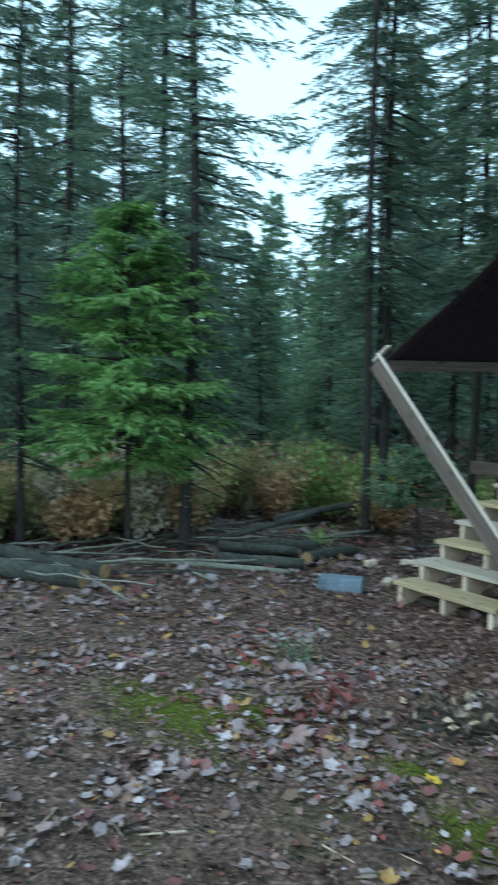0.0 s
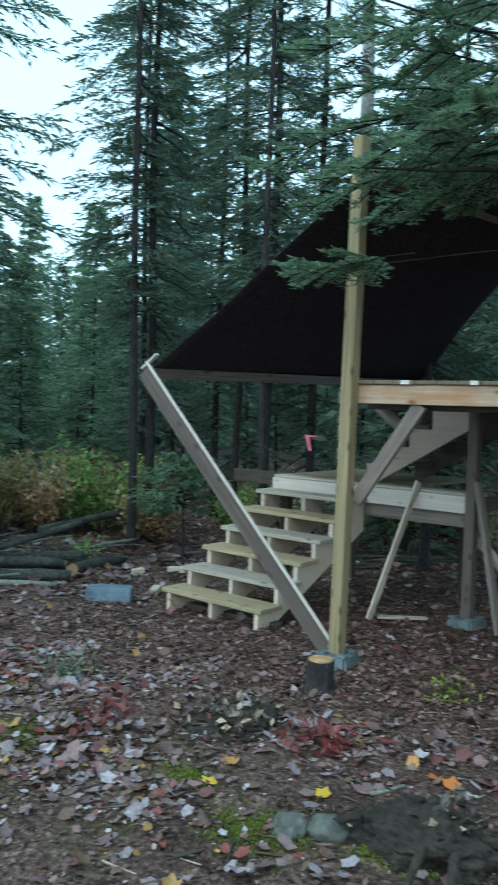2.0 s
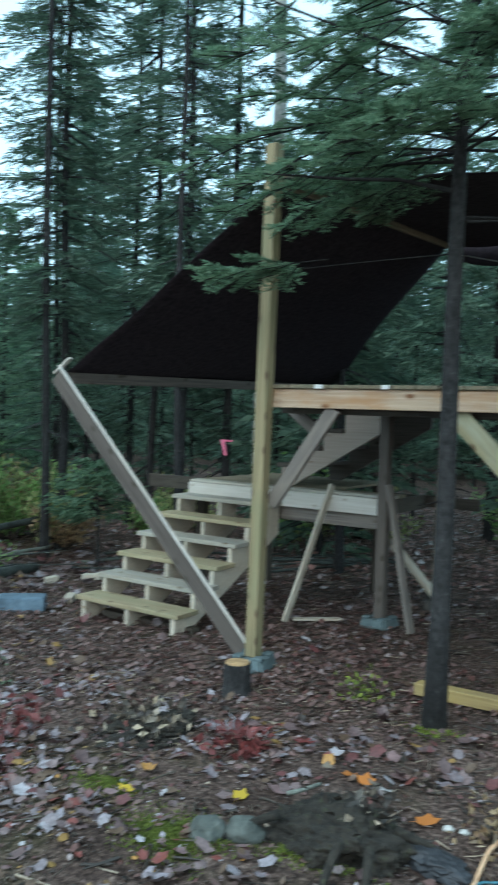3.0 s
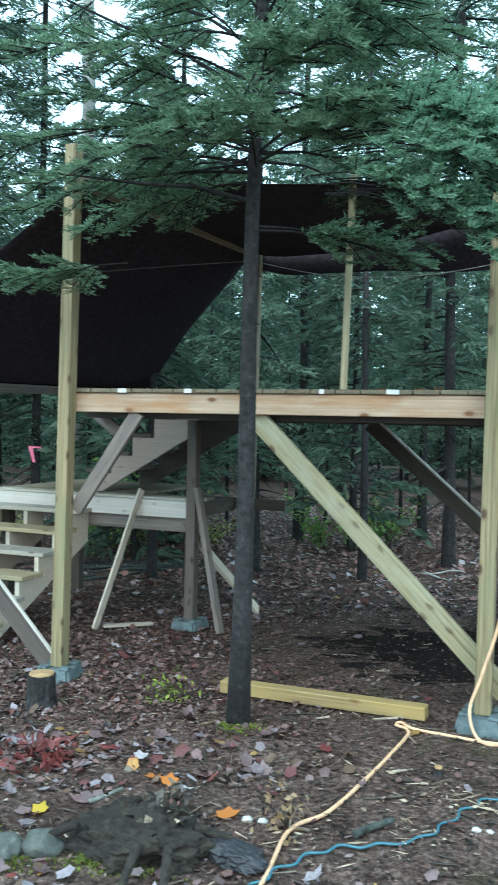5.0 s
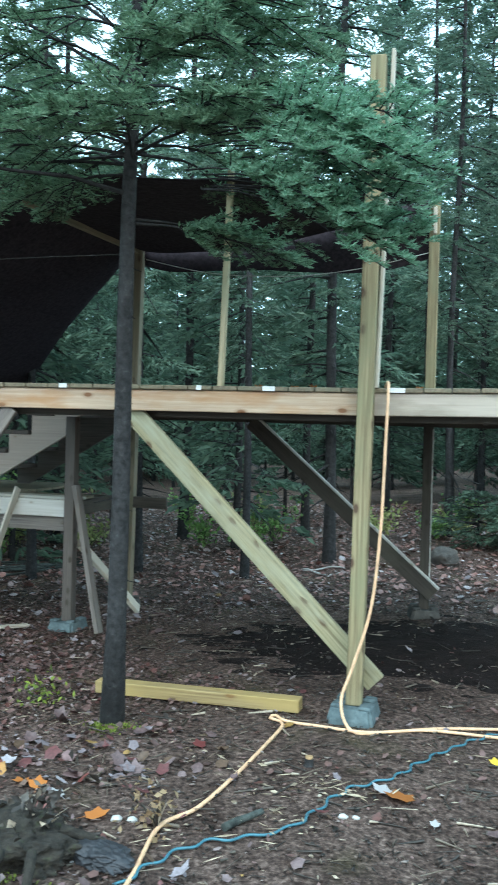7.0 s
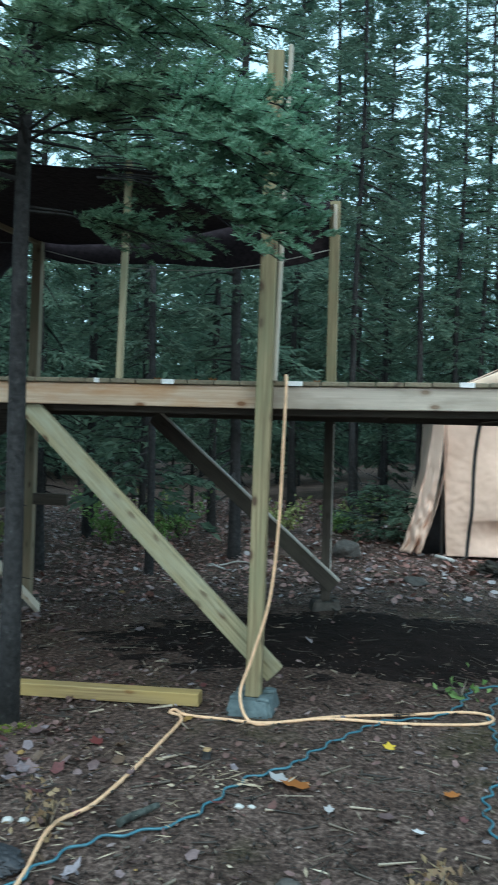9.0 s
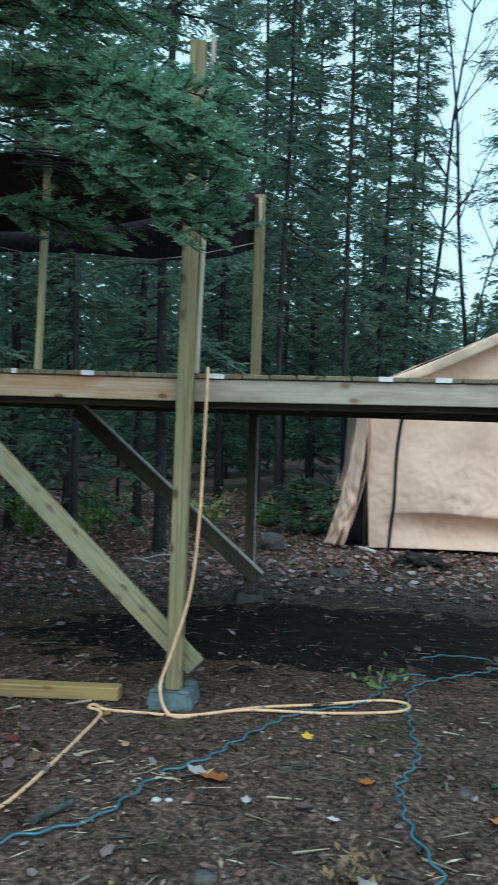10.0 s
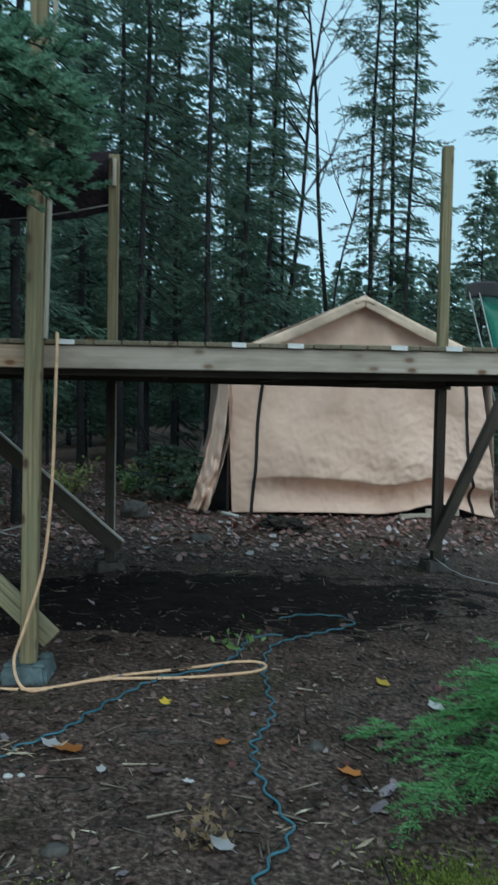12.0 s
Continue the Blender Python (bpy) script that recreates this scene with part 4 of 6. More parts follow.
# ---- logs and poles ----
def log(a, b, r0, r1, mat, label, bend=0.03, group="cut logs and poles"):
    a, b = Vector(a), Vector(b)
    n = max(6, int((b - a).length / 0.25))
    side = Vector((-(b - a).y, (b - a).x, 0)).normalized()
    s = sum(a) * 3.1
    pts = [a.lerp(b, i / n) + side * bend * math.sin(math.pi * i / n + s) + Vector((0, 0, bend * 0.4 * noise.noise((i * 0.7, s, 1)))) for i in range(n + 1)]
    o = thing("log", a.x, a.y, a.z, label, "log", group)
    bark = mesh_ob("bark", tube_mesh("log_bark", pts, [(r0 + (r1 - r0) * i / n) * (1 + 0.08 * noise.noise((i, s, 2))) for i in range(n + 1)], 12), mat, o)
    if r0 > 0.05:
        for p, q, r in ((pts[0], pts[1], r0), (pts[-1], pts[-2], r1)):
            d = (p - q).normalized()
            mesh_ob("cut_end", tube_mesh("cut_end", [p - d * 0.01, p + d * 0.004], r * 0.93, 12), M_ENDGRAIN, bark, None, "sawn pale end")
    return o


def L(x, y, h=0.05):
    return (x, y, ground_z(x, y) + h)


def build_logs():
    log(L(-6.27, -1.72, 0.075), L(-7.5, -2.45, 0.075), 0.088, 0.10, M_LOG, "thick bark-covered log with sawn end")
    log(L(-6.50, -1.42, 0.065), L(-7.8, -1.95, 0.065), 0.078, 0.08, M_LOG, "thick bark-covered log with sawn end")
    log(L(-7.0, -0.95, 0.03), L(-5.85, 0.18, 0.03), 0.035, 0.028, M_LOGPALE, "long pale pole on leaf litter")
    log(L(-6.63, -0.18, 0.06), L(-5.97, 0.44, 0.06), 0.062, 0.055, M_LOG, "dark mossy log in the pile")
    log(L(-6.75, -0.05, 0.15), L(-6.2, 0.5, 0.15), 0.05, 0.045, M_LOG, "dark mossy log in the pile")
    log(L(-6.23, 0.69, 0.06), L(-6.53, 1.54, 0.06), 0.062, 0.05, M_LOG, "dark mossy log in the pile")
    log(L(-7.19, 0.33, 0.15), L(-6.92, 1.3, 0.40), 0.03, 0.036, M_LOG, "grey pole resting on the pile", 0.02)
    log(L(-7.06, 0.14, 0.07), L(-6.38, 0.68, 0.08), 0.055, 0.05, M_LOG, "dark mossy log in the pile")
    log(L(-7.3, 0.5, 0.05), L(-6.6, 1.1, 0.10), 0.05, 0.045, M_LOG, "dark mossy log in the pile")
    log(L(-7.35, 1.05, 0.30), L(-7.75, 3.35, 0.42), 0.036, 0.045, M_LOG, "long grey pole resting on the pile")
    log(L(-6.95, 1.45, 0.10), L(-7.05, 2.2, 0.16), 0.025, 0.02, M_LOGPALE, "long grey pole resting on the pile")
    log(L(-6.57, 2.2, 0.02), L(-6.3, 3.1, 0.02), 0.02, 0.015, M_LOGPALE, "thin pale stick by the stairs")
    rnd = random.Random(21)
    for k in range(46):
        x, y = rnd.uniform(-8.4, -6.5), rnd.uniform(-2.4, 1.2)
        a = rnd.gauss(0.9, 0.6)
        ln = rnd.uniform(0.5, 1.7)
        h = rnd.uniform(0.01, 0.12)
        r = rnd.uniform(0.006, 0.018)
        log(L(x, y, h), L(x + ln * math.cos(a), y + ln * math.sin(a), h + rnd.uniform(-0.02, 0.14)), r, r * 0.6, M_LOGPALE if k % 3 else M_LOG, "thin cut branch in a brush pile", 0.08)
    for k in range(14):
        x, y = rnd.uniform(-7.0, -4.6), rnd.uniform(1.8, 4.2)
        a = rnd.gauss(0.9, 0.4)
        ln = rnd.uniform(0.7, 2.0)
        r = rnd.uniform(0.010, 0.025)
        log(L(x, y, 0.02), L(x + ln * math.cos(a), y + ln * math.sin(a), 0.04), r, r * 0.6, M_LOG, "thin fallen branch on the forest floor", 0.05)
    for x, y, ln, a in ((-5.83, 1.59, 0.2, 20), (-5.09, 0.67, 0.16, 120), (-5.9, 1.15, 0.12, 70)):
        c = board("firewood", None, (x, y, ground_z(x, y) + 0.025), (x + ln * math.cos(radians(a)), y + ln * math.sin(radians(a)), ground_z(x, y) + 0.04), 0.08, 0.06, M_PALE)
        tagged(c, "split chunk of pale firewood", "firewood", "split firewood")


build_logs()


def build_mud_shade():
    """Bare wet mud where no leaves lie, darkened to paint the deck's shade too."""
    n, rings = 150, 44
    verts = [(0.75, 1.55, ground_z(0.75, 1.55) + 0.012)]
    for k in range(1, rings + 1):
        for j in range(n):
            a = 2 * math.pi * j / n
            q = k / rings
            r = q * (1 + 0.22 * noise.noise((2 * math.cos(a), 2 * math.sin(a), 4)) + 0.12 * noise.noise((6 * math.cos(a), 6 * math.sin(a), 8)))
            x, y = 0.75 + 3.0 * r * math.cos(a), 1.55 + 1.3 * r * math.sin(a)
            rag = 0.020 * noise.noise((x * 5, y * 5, 3)) + 0.014 * noise.noise((x * 16, y * 16, 5))
            verts.append((x, y, ground_z(x, y) + 0.014 - 0.030 * q ** 2.2 + rag * q))
    tri = [(0, 1 + j, 1 + (j + 1) % n) for j in range(n)]
    for k in range(rings - 1):
        for j in range(n):
            a, b = 1 + k * n + j, 1 + k * n + (j + 1) % n
            tri += [(a, a + n, b + n), (a, b + n, b)]
    tagged(mesh_ob("mud_shade_patch", from_arrays("mud_shade_patch", verts, tri, True), M_MUDSHADE), "bare wet mud under the deck, darkened with its shade", "mud", kind="structure")


build_mud_shade()


# ---- trees ----
def blades(base, way, length, width, rng, droop=0.0):
    """Thin folded needle sprays: two triangles each, from arrays of bases, directions, lengths and widths."""
    n = len(base)
    way = way / np.linalg.norm(way, axis=1, keepdims=True)
    ref = rng.normal(size=(n, 3))
    ref[:, 2] += 1.2
    side = np.cross(way, ref)
    side /= np.linalg.norm(side, axis=1, keepdims=True) + 1e-9
    tip = base + way * length[:, None]
    tip[:, 2] -= droop * length
    mid = base + way * (length * 0.45)[:, None]
    a, b = mid + side * (width / 2)[:, None], mid - side * (width / 2)[:, None]
    lift = np.cross(side, way) * (width * 0.25)[:, None]
    verts = np.stack([base, a + lift, tip, b + lift], 1).reshape(-1, 3)
    i = np.arange(n)[:, None] * 4
    faces = np.concatenate([i + [[0, 1, 2]], i + [[0, 2, 3]]], 1).reshape(-1, 3)
    return verts, faces


def conifer_parts(seed, height, radius, start, n_branch, n_twig, n_blade, trunk_r, blade=0.13, wide=0.028, shape=0.85, droop=0.35, bare=10, ragged=0.35):
    """Trunk with boughs as one mesh and the needle sprays as another, standing at the origin."""
    rng = np.random.default_rng(seed)
    rnd = random.Random(seed)
    lean = [rnd.uniform(-0.012, 0.012) * height, rnd.uniform(-0.012, 0.012) * height]

    def stem(z):
        k = z / height
        return Vector((lean[0] * k * k + 0.03 * math.sin(z * 0.9 + seed), lean[1] * k * k + 0.03 * math.cos(z * 0.7 + seed), z))

    steps = 14
    zs = [height * (i / steps) ** 1.1 for i in range(steps + 1)]
    tv, tf = [], []

    def tube(pts, rs, sides):
        o = len(tv)
        for p, r in zip(pts, rs):
            for k in range(sides):
                a = 2 * math.pi * k / sides
                tv.append((p[0] + r * math.cos(a), p[1] + r * math.sin(a), p[2] + (0 if sides > 4 else r * math.sin(a + 1))))
        for i in range(len(pts) - 1):
            for k in range(sides):
                q = (k + 1) % sides
                tf.append((o + i * sides + k, o + i * sides + q, o + (i + 1) * sides + q, o + (i + 1) * sides + k))

    tube([stem(z) - Vector((0, 0, 0.15 if i == 0 else 0)) for i, z in enumerate(zs)], [trunk_r * (1.35 if i == 0 else 1) * (1 - 0.93 * z / height) + 0.004 for i, z in enumerate(zs)], 9)
    B, W, LN, WD = [], [], [], []
    for i in range(n_branch + bare):
        dead = i >= n_branch
        z = rnd.uniform(0.6, max(start + 0.8, 0.9)) if dead else start + (height - start) * (1 - (1 - (i + rnd.random()) / n_branch) ** 1.15)
        k = (z - start) / (height - start)
        length = rnd.uniform(0.25, 0.8) * radius * 0.7 if dead else radius * max(0.06, (1 - max(k, 0)) ** shape) * rnd.uniform(1 - ragged, 1.1) * min(1, 0.45 + 2.5 * max(k, 0))
        az = rnd.uniform(0, 2 * math.pi)
        d = Vector((math.cos(az), math.sin(az), 0))
        rise = 0.45 * max(k, 0) + 0.02 - droop * 0.3 * (1 - max(k, 0)) + rnd.gauss(0, 0.16)
        o = stem(z)

        def point(s):
            return o + d * (length * s) + Vector((0, 0, length * (rise * s - droop * 0.55 * s * s + 0.10 * s ** 3)))

        tube([point(s) for s in (0, 0.4, 1.0)], [0.010 + 0.010 * length, 0.007 + 0.004 * length, 0.003], 3)
        if dead:
            continue
        nt = max(3, int(n_twig * (0.35 + 0.65 * length / radius)))
        for j in range(nt):
            s = 0.12 + 0.88 * (j + rnd.random()) / nt
            p = point(s)
            sg = 1 if j % 2 else -1
            ang = az + sg * rnd.uniform(0.5, 1.15) * (1 - 0.35 * s)
            tl = (0.34 * length * (1 - 0.55 * s) + 0.09) * rnd.uniform(0.7, 1.2)
            tw = Vector((math.cos(ang), math.sin(ang), rnd.uniform(-0.55, 0.18) - 0.15 * droop))
            for q in range(n_blade):
                f = (q + rnd.random()) / n_blade
                b = p + tw * (tl * f)
                a2 = ang + (0.75 if q % 2 else -0.75) * rnd.uniform(0.3, 1.0) * (1 - 0.4 * f)
                B.append(b)
                W.append((math.cos(a2), math.sin(a2), rnd.uniform(-0.6, 0.35)))
                LN.append(blade * rnd.uniform(0.7, 1.3))
                WD.append(wide * rnd.uniform(0.7, 1.3))
    v, f = blades(np.array(B), np.array(W), np.array(LN), np.array(WD), rng, 0.15)
    crown = from_arrays("crown", v, f)
    trunk = from_arrays("trunk", tv, tf, True)
    return trunk, crown


def tree_thing(name, parts, x, y, label, scale=1.0, turn=0.0, bark=None, leaf=None, group="forest trees"):
    t = thing(name, x, y, ground_z(x, y), label, "tree", group, turn)
    t.scale = (scale, scale, scale)
    for nm, me, m in (("trunk", parts[0], bark or M_BARK), ("crown", parts[1], leaf or M_NEEDLE)):
        ob = new(nm, me)
        if not me.materials:
            me.materials.append(m)
        ob.parent = t
    return t


TALL = [conifer_parts(11 + i, h, r, s, int(nb * 1.6), 18, 8, tr, 0.105, 0.025, 0.8, dr, 16, 0.62) for i, (h, r, s, nb, tr, dr) in enumerate((
    (13, 1.35, 1.5, 120, 0.062, 0.55), (15, 1.45, 2.2, 120, 0.07, 0.6), (12, 1.25, 1.2, 125, 0.055, 0.5), (14, 1.2, 3.0, 85, 0.055, 0.7)))]
MID = [conifer_parts(31 + i, h, r, s, int(nb * 1.3), 9, 4, tr, 0.22, 0.075, 0.85, 0.45, 4) for i, (h, r, s, nb, tr) in enumerate((
    (8, 1.6, 0.4, 95, 0.05), (6, 1.4, 0.2, 85, 0.04), (10, 1.8, 0.6, 105, 0.06)))]
FAR = [conifer_parts(41 + i, h, r, s, int(nb * 1.2), 8, 4, tr, 0.28, 0.10, 0.8, 0.5, 4) for i, (h, r, s, nb, tr) in enumerate((
    (13, 1.5, 1.2, 100, 0.06), (15, 1.6, 1.8, 105, 0.07), (12, 1.4, 0.8, 100, 0.06)))]
SKYLITMID = [conifer_parts(81 + i, h, r, s, nb, 11, 6, 0.045, 0.17, 0.05, 0.85, 0.4, 4) for i, (h, r, s, nb) in enumerate(((8, 1.5, 0.4, 120), (6, 1.3, 0.3, 105)))]
THIN = [conifer_parts(51 + i, h, r, s, int(nb * 1.7), 13, 7, tr, 0.11, 0.028, 0.5, 0.45, 50, 0.9) for i, (h, r, s, nb, tr) in enumerate(((14, 1.1, 2.5, 80, 0.05), (13, 1.25, 2.0, 88, 0.055)))]

# the trunks that can be told apart: x, y, kind, scale, turn
KNOWN = [
    (-7.26, -0.17, 0, 1.0, 20), (-7.23, 2.28, 3, 0.95, 80), (-7.5, 2.80, 1, 0.9, 10), (-8.1, -1.7, 2, 0.75, 40), (-7.6, -2.9, 0, 0.7, 160),
    (-11.7, 0.2, 1, 1.05, 220), (-6.55, 4.04, 1, 0.95, 130), (-5.75, 2.95, 3, 0.85, 45), (-7.51, 4.53, 3, 1.0, 200), (-6.43, 4.9, 0, 1.05, 100),
    (-1.81, 4.44, 3, 0.8, 60), (-1.07, 5.61, 0, 1.1, 190), (-3.16, 4.62, 2, 1.0, 290), (-4.14, 3.95, 3, 0.9, 330), (-11.3, 1.6, 0, 1.0, 33),
]
KNOWN_BACK = [
    (-0.1, 9.5, 3, 1.0, 15), (-1.83, 8.3, 0, 1.0, 75), (1.33, 9.55, 3, 1.0, 30), (0.3, 8.2, 3, 0.95, 300), (2.05, 10.9, 0, 0.95, 140),
    (2.62, 12.0, 3, 1.0, 250), (-3.6, 7.6, 1, 1.0, 12), (-5.2, 6.6, 0, 1.0, 82), (-0.9, 11.2, 1, 1.0, 200), (0.8, 12.5, 0, 1.0, 240), (-12.6, 2.3, 1, 1.0, 77), (-10.2, 0.4, 2, 0.95, 140), (-9.6, 4.6, 2, 1.0, 70), (-8.7, 5.4, 0, 0.95, 110),
]
for x, y, k, s, a in KNOWN + KNOWN_BACK:
    tree_thing("spruce_tree", TALL[k], x, y, "tall dark green spruce with drooping boughs", s, a)
for x, y, k, s, a in ((4.76, 12.6, 1, 1.05, 90), (5.41, 13.3, 1, 1.1, 200), (5.47, 12.2, 0, 1.0, 300), (8.1, 14.2, 1, 1.0, 30), (3.2, 14.5, 0, 0.95, 70)):
    tree_thing("spruce_tree", THIN[k], x, y, "thin ragged spruce standing against the sky", s, a)


def build_forest():
    """The wood behind: dense, darker with depth, open where the sky shows between the crowns."""
    rnd = random.Random(77)
    placed = [(x, y) for x, y, *_ in KNOWN + KNOWN_BACK]
    count = 0
    for _ in range(4000):
        if count >= 180:
            break
        b = rnd.uniform(-34, 84)
        d = 10.5 + 26 * rnd.random() ** 1.3
        x, y = 0.5 - d * math.sin(radians(b)), -4.45 + d * math.cos(radians(b))
        if any((x - p) ** 2 + (y - q) ** 2 < 1.5 for p, q in placed):
            continue
        if 0.6 < x < 7.5 and 4.8 < y < 11.5:
            continue
        if b > 40 and d < 13.8:
            continue
        gap = 47 < b < 56.5 or -34 < b < -7.5
        placed.append((x, y))
        count += 1
        if gap:
            top = 1.5 + d * (0.25 if b > 0 else 0.155)
            k = rnd.randrange(2)
            # lighter needles in the left gap paint the open-sky light there
            tree_thing("spruce_tree", (SKYLITMID if b > 0 else MID)[k], x, y, "young blue-green conifer in the wood, lightened for open sky" if b > 0 else "young dark green spruce in the wood", min(1.3, top / (8, 6)[k]) * rnd.uniform(0.7, 1.0), rnd.uniform(0, 360), None, M_NEEDLEBLUE if b > 0 else None)
        elif rnd.random() < 0.45:
            k, s, a = rnd.randrange(3), rnd.uniform(0.7, 1.0), rnd.uniform(0, 360)
            if -14 < b < 8 and d < 17:
                continue
            tree_thing("spruce_tree", MID[k], x, y, "dense dark green spruce in the wood", s, a)
        else:
            tree_thing("spruce_tree", FAR[rnd.randrange(3)], x, y, "tall dark green spruce with drooping boughs", min(1.1, (1.5 + d * rnd.uniform(0.24, 0.42)) / 13), rnd.uniform(0, 360))
    # tall trunks closing the view behind the deck
    for k, (b, d) in enumerate(((-4.2, 21), (0.8, 18.5), (5.2, 19))):
        tree_thing("spruce_tree", FAR[k % 3], 0.5 - d * math.sin(radians(b)), -4.45 + d * math.cos(radians(b)), "tall dark green spruce with drooping boughs", 1.02 - 0.02 * (k % 3), k * 67)
    # unseen trees added behind the viewer to shape the light from that side
    for k in range(14):
        b = radians(100 + k * 12.5)
        d = rnd.uniform(13, 19)
        tree_thing("spruce_tree", MID[k % 3], 0.5 - d * math.sin(b), -4.45 + d * math.cos(b), "dense dark green spruce in the wood", 0.8, k * 50)


build_forest()
for x, y, k, sc in ((6.9, 11.8, 0, 0.75), (5.7, 13.6, 1, 0.75), (7.9, 13.0, 1, 1.0), (2.4, 13.6, 1, 0.8)):
    tree_thing("spruce_tree", MID[k], x, y, "dense dark green spruce in the wood", sc, x * 90)


def far_woods():
    """The far edge of the wood, closing the view between the trunks."""
    rng = np.random.default_rng(101)
    B, W, LN, WD = [], [], [], []
    for k in range(430):
        b = math.radians(rng.uniform(-60, 110))
        d = rng.uniform(36, 52)
        deg = math.degrees(b)
        gap = 46 < deg < 57 or deg < -7
        h = 1.5 + d * (rng.uniform(0.10, 0.17) if gap else rng.uniform(0.16, 0.26))
        x, y = 0.5 - d * math.sin(b), -4.45 + d * math.cos(b)
        for j in range(200):
            z = h * rng.random() ** 1.1
            r = 2.0 * (1 - z / h) ** 0.8 + 0.1
            a = rng.uniform(0, 6.28)
            t0 = rng.uniform(0.1, 0.6)
            B.append((x + t0 * r * math.cos(a), y + t0 * r * math.sin(a), z))
            W.append((math.cos(a), math.sin(a), rng.uniform(-0.5, 0.1)))
            LN.append(r * rng.uniform(0.35, 0.9) + 0.2)
            WD.append(rng.uniform(0.10, 0.24))
    v, f = blades(np.array(B), np.array(W), np.array(LN), np.array(WD), rng, 0.2)
    tagged(mesh_ob("far_woods", from_arrays("far_woods", v, f), M_NEEDLE), "distant dark green conifer wood", "woods", kind="stuff")


far_woods()


# pale poplar, bare leaning stems
def bare_tree(x, y, h, r, lean, mat, seed, label, limbs=6):
    rnd = random.Random(seed)
    t = thing("bare_tree", x, y, ground_z(x, y), label, "tree", "bare trees")
    pts = [(lean * (k / 10) ** 1.4 + 0.05 * math.sin(k * 1.3 + seed), 0.05 * math.cos(k + seed), h * k / 10 - (0.15 if k == 0 else 0)) for k in range(11)]
    mesh_ob("trunk", tube_mesh("trunk", pts, [r * (1 - 0.8 * k / 10) + 0.004 for k in range(11)], 10), mat, t, rest(t))
    for k in range(limbs):
        i = rnd.randrange(5, 10)
        p = Vector(pts[i])
        a = rnd.uniform(0, 6.28)
        ln = rnd.uniform(0.8, 2.2)
        q = p + Vector((math.cos(a) * ln * 0.5, math.sin(a) * ln * 0.5, ln * 0.6))
        e = q + Vector((math.cos(a + 0.4) * ln * 0.5, math.sin(a) * ln * 0.3, ln * 0.7))
        limb = mesh_ob("limb", tube_mesh("limb", [p, q, e], [r * 0.28, r * 0.18, 0.004], 6), mat, t, rest(t))
        for j in range(3):
            o = p.lerp(q, rnd.uniform(0.4, 1)) if j else q.lerp(e, 0.5)
            b = a + rnd.uniform(-1.3, 1.3)
            w = ln * rnd.uniform(0.25, 0.5)
            tip = o + Vector((math.cos(b) * w, math.sin(b) * w, w * rnd.uniform(0.2, 0.9)))
            mesh_ob("twig", tube_mesh("twig", [o, o.lerp(tip, 0.5) + Vector((0, 0, 0.04)), tip], [0.008, 0.006, 0.003], 5), mat, limb, rest(t))


bare_tree(-7.89, 8.0, 18, 0.17, 0.25, M_BARKPALE, 3, "pale straight poplar trunk")
bare_tree(4.3, 14.2, 12, 0.06, -0.9, M_BARK, 5, "thin bare leaning tree", 10)
bare_tree(3.0, 12.9, 11, 0.06, 0.9, M_BARK, 8, "thin bare forked tree", 12)
bare_tree(3.6, 12.2, 6.2, 0.04, 0.9, M_BARK, 9, "thin bent dead sapling", 4)
bare_tree(4.9, 13.6, 9, 0.08, 0.5, M_BARKPALE, 12, "pale thin poplar trunk", 6)


# ---- the fir in front of the deck ----
def bough(o, az, length, rise, droop, rng, rnd, acc, wood_acc, twigs=22, tl0=0.30, needle=0.045, s0=0.12, fluff=0.0):
    """One bough with flat sprays of twigs set with separate needles."""
    d = Vector((math.cos(az), math.sin(az), 0))

    def point(s):
        return o + d * (length * s) + Vector((0, 0, length * (rise * s - droop * s * s)))

    g = 0.45 if s0 > 0.5 else 1.0
    q0 = 0.5 if s0 == 0.61 else 0.35 if fluff > 0.6 else 0
    wood_acc.append(([point(q0 + (1 - q0) * s) for s in (0, 0.25, 0.5, 0.75, 1.0)], [0.008 * g, 0.006 * g, 0.005 * g, 0.003, 0.002]))
    for j in range(twigs):
        s = s0 + (1 - s0) * (j + rnd.random()) / twigs
        sg = 1 if j % 2 else -1
        ang = az + sg * rnd.uniform(0.55, 1.05) * (1 - 0.4 * s)
        tl = tl0 * (1.15 - 0.6 * s) * rnd.uniform(0.6, 1.2)
        tw = Vector((math.cos(ang), math.sin(ang), rnd.uniform(-0.8, 0.1 + 0.9 * fluff)))
        p = point(s)
        wood_acc.append(([p, p + tw * tl], [0.004, 0.0015]))
        subs = [(p, tw, tl, ang)]
        for q in range(5):
            f = 0.2 + 0.75 * (q + rnd.random()) / 5
            a2 = ang + (0.8 if q % 2 else -0.8) * rnd.uniform(0.7, 1.1)
            subs.append((p + tw * (tl * f), Vector((math.cos(a2), math.sin(a2), rnd.uniform(-0.3, 0.05) + fluff * rnd.uniform(-0.4, 0.7))), tl * 0.45 * (1.2 - f), a2))
        for b, w, ln, an in subs:
            n = max(8, int(ln / (0.11 * needle + 0.0005)))
            for i in range(n):
                f = (i + rnd.random()) / n
                a3 = an + (1 if i % 2 else -1) * rnd.uniform(0.45, 1.0)
                acc.append((b + w * (ln * f), (math.cos(a3), math.sin(a3), rnd.uniform(-0.3, 0.45 + 0.5 * fluff)), needle * rnd.uniform(0.7, 1.2)))


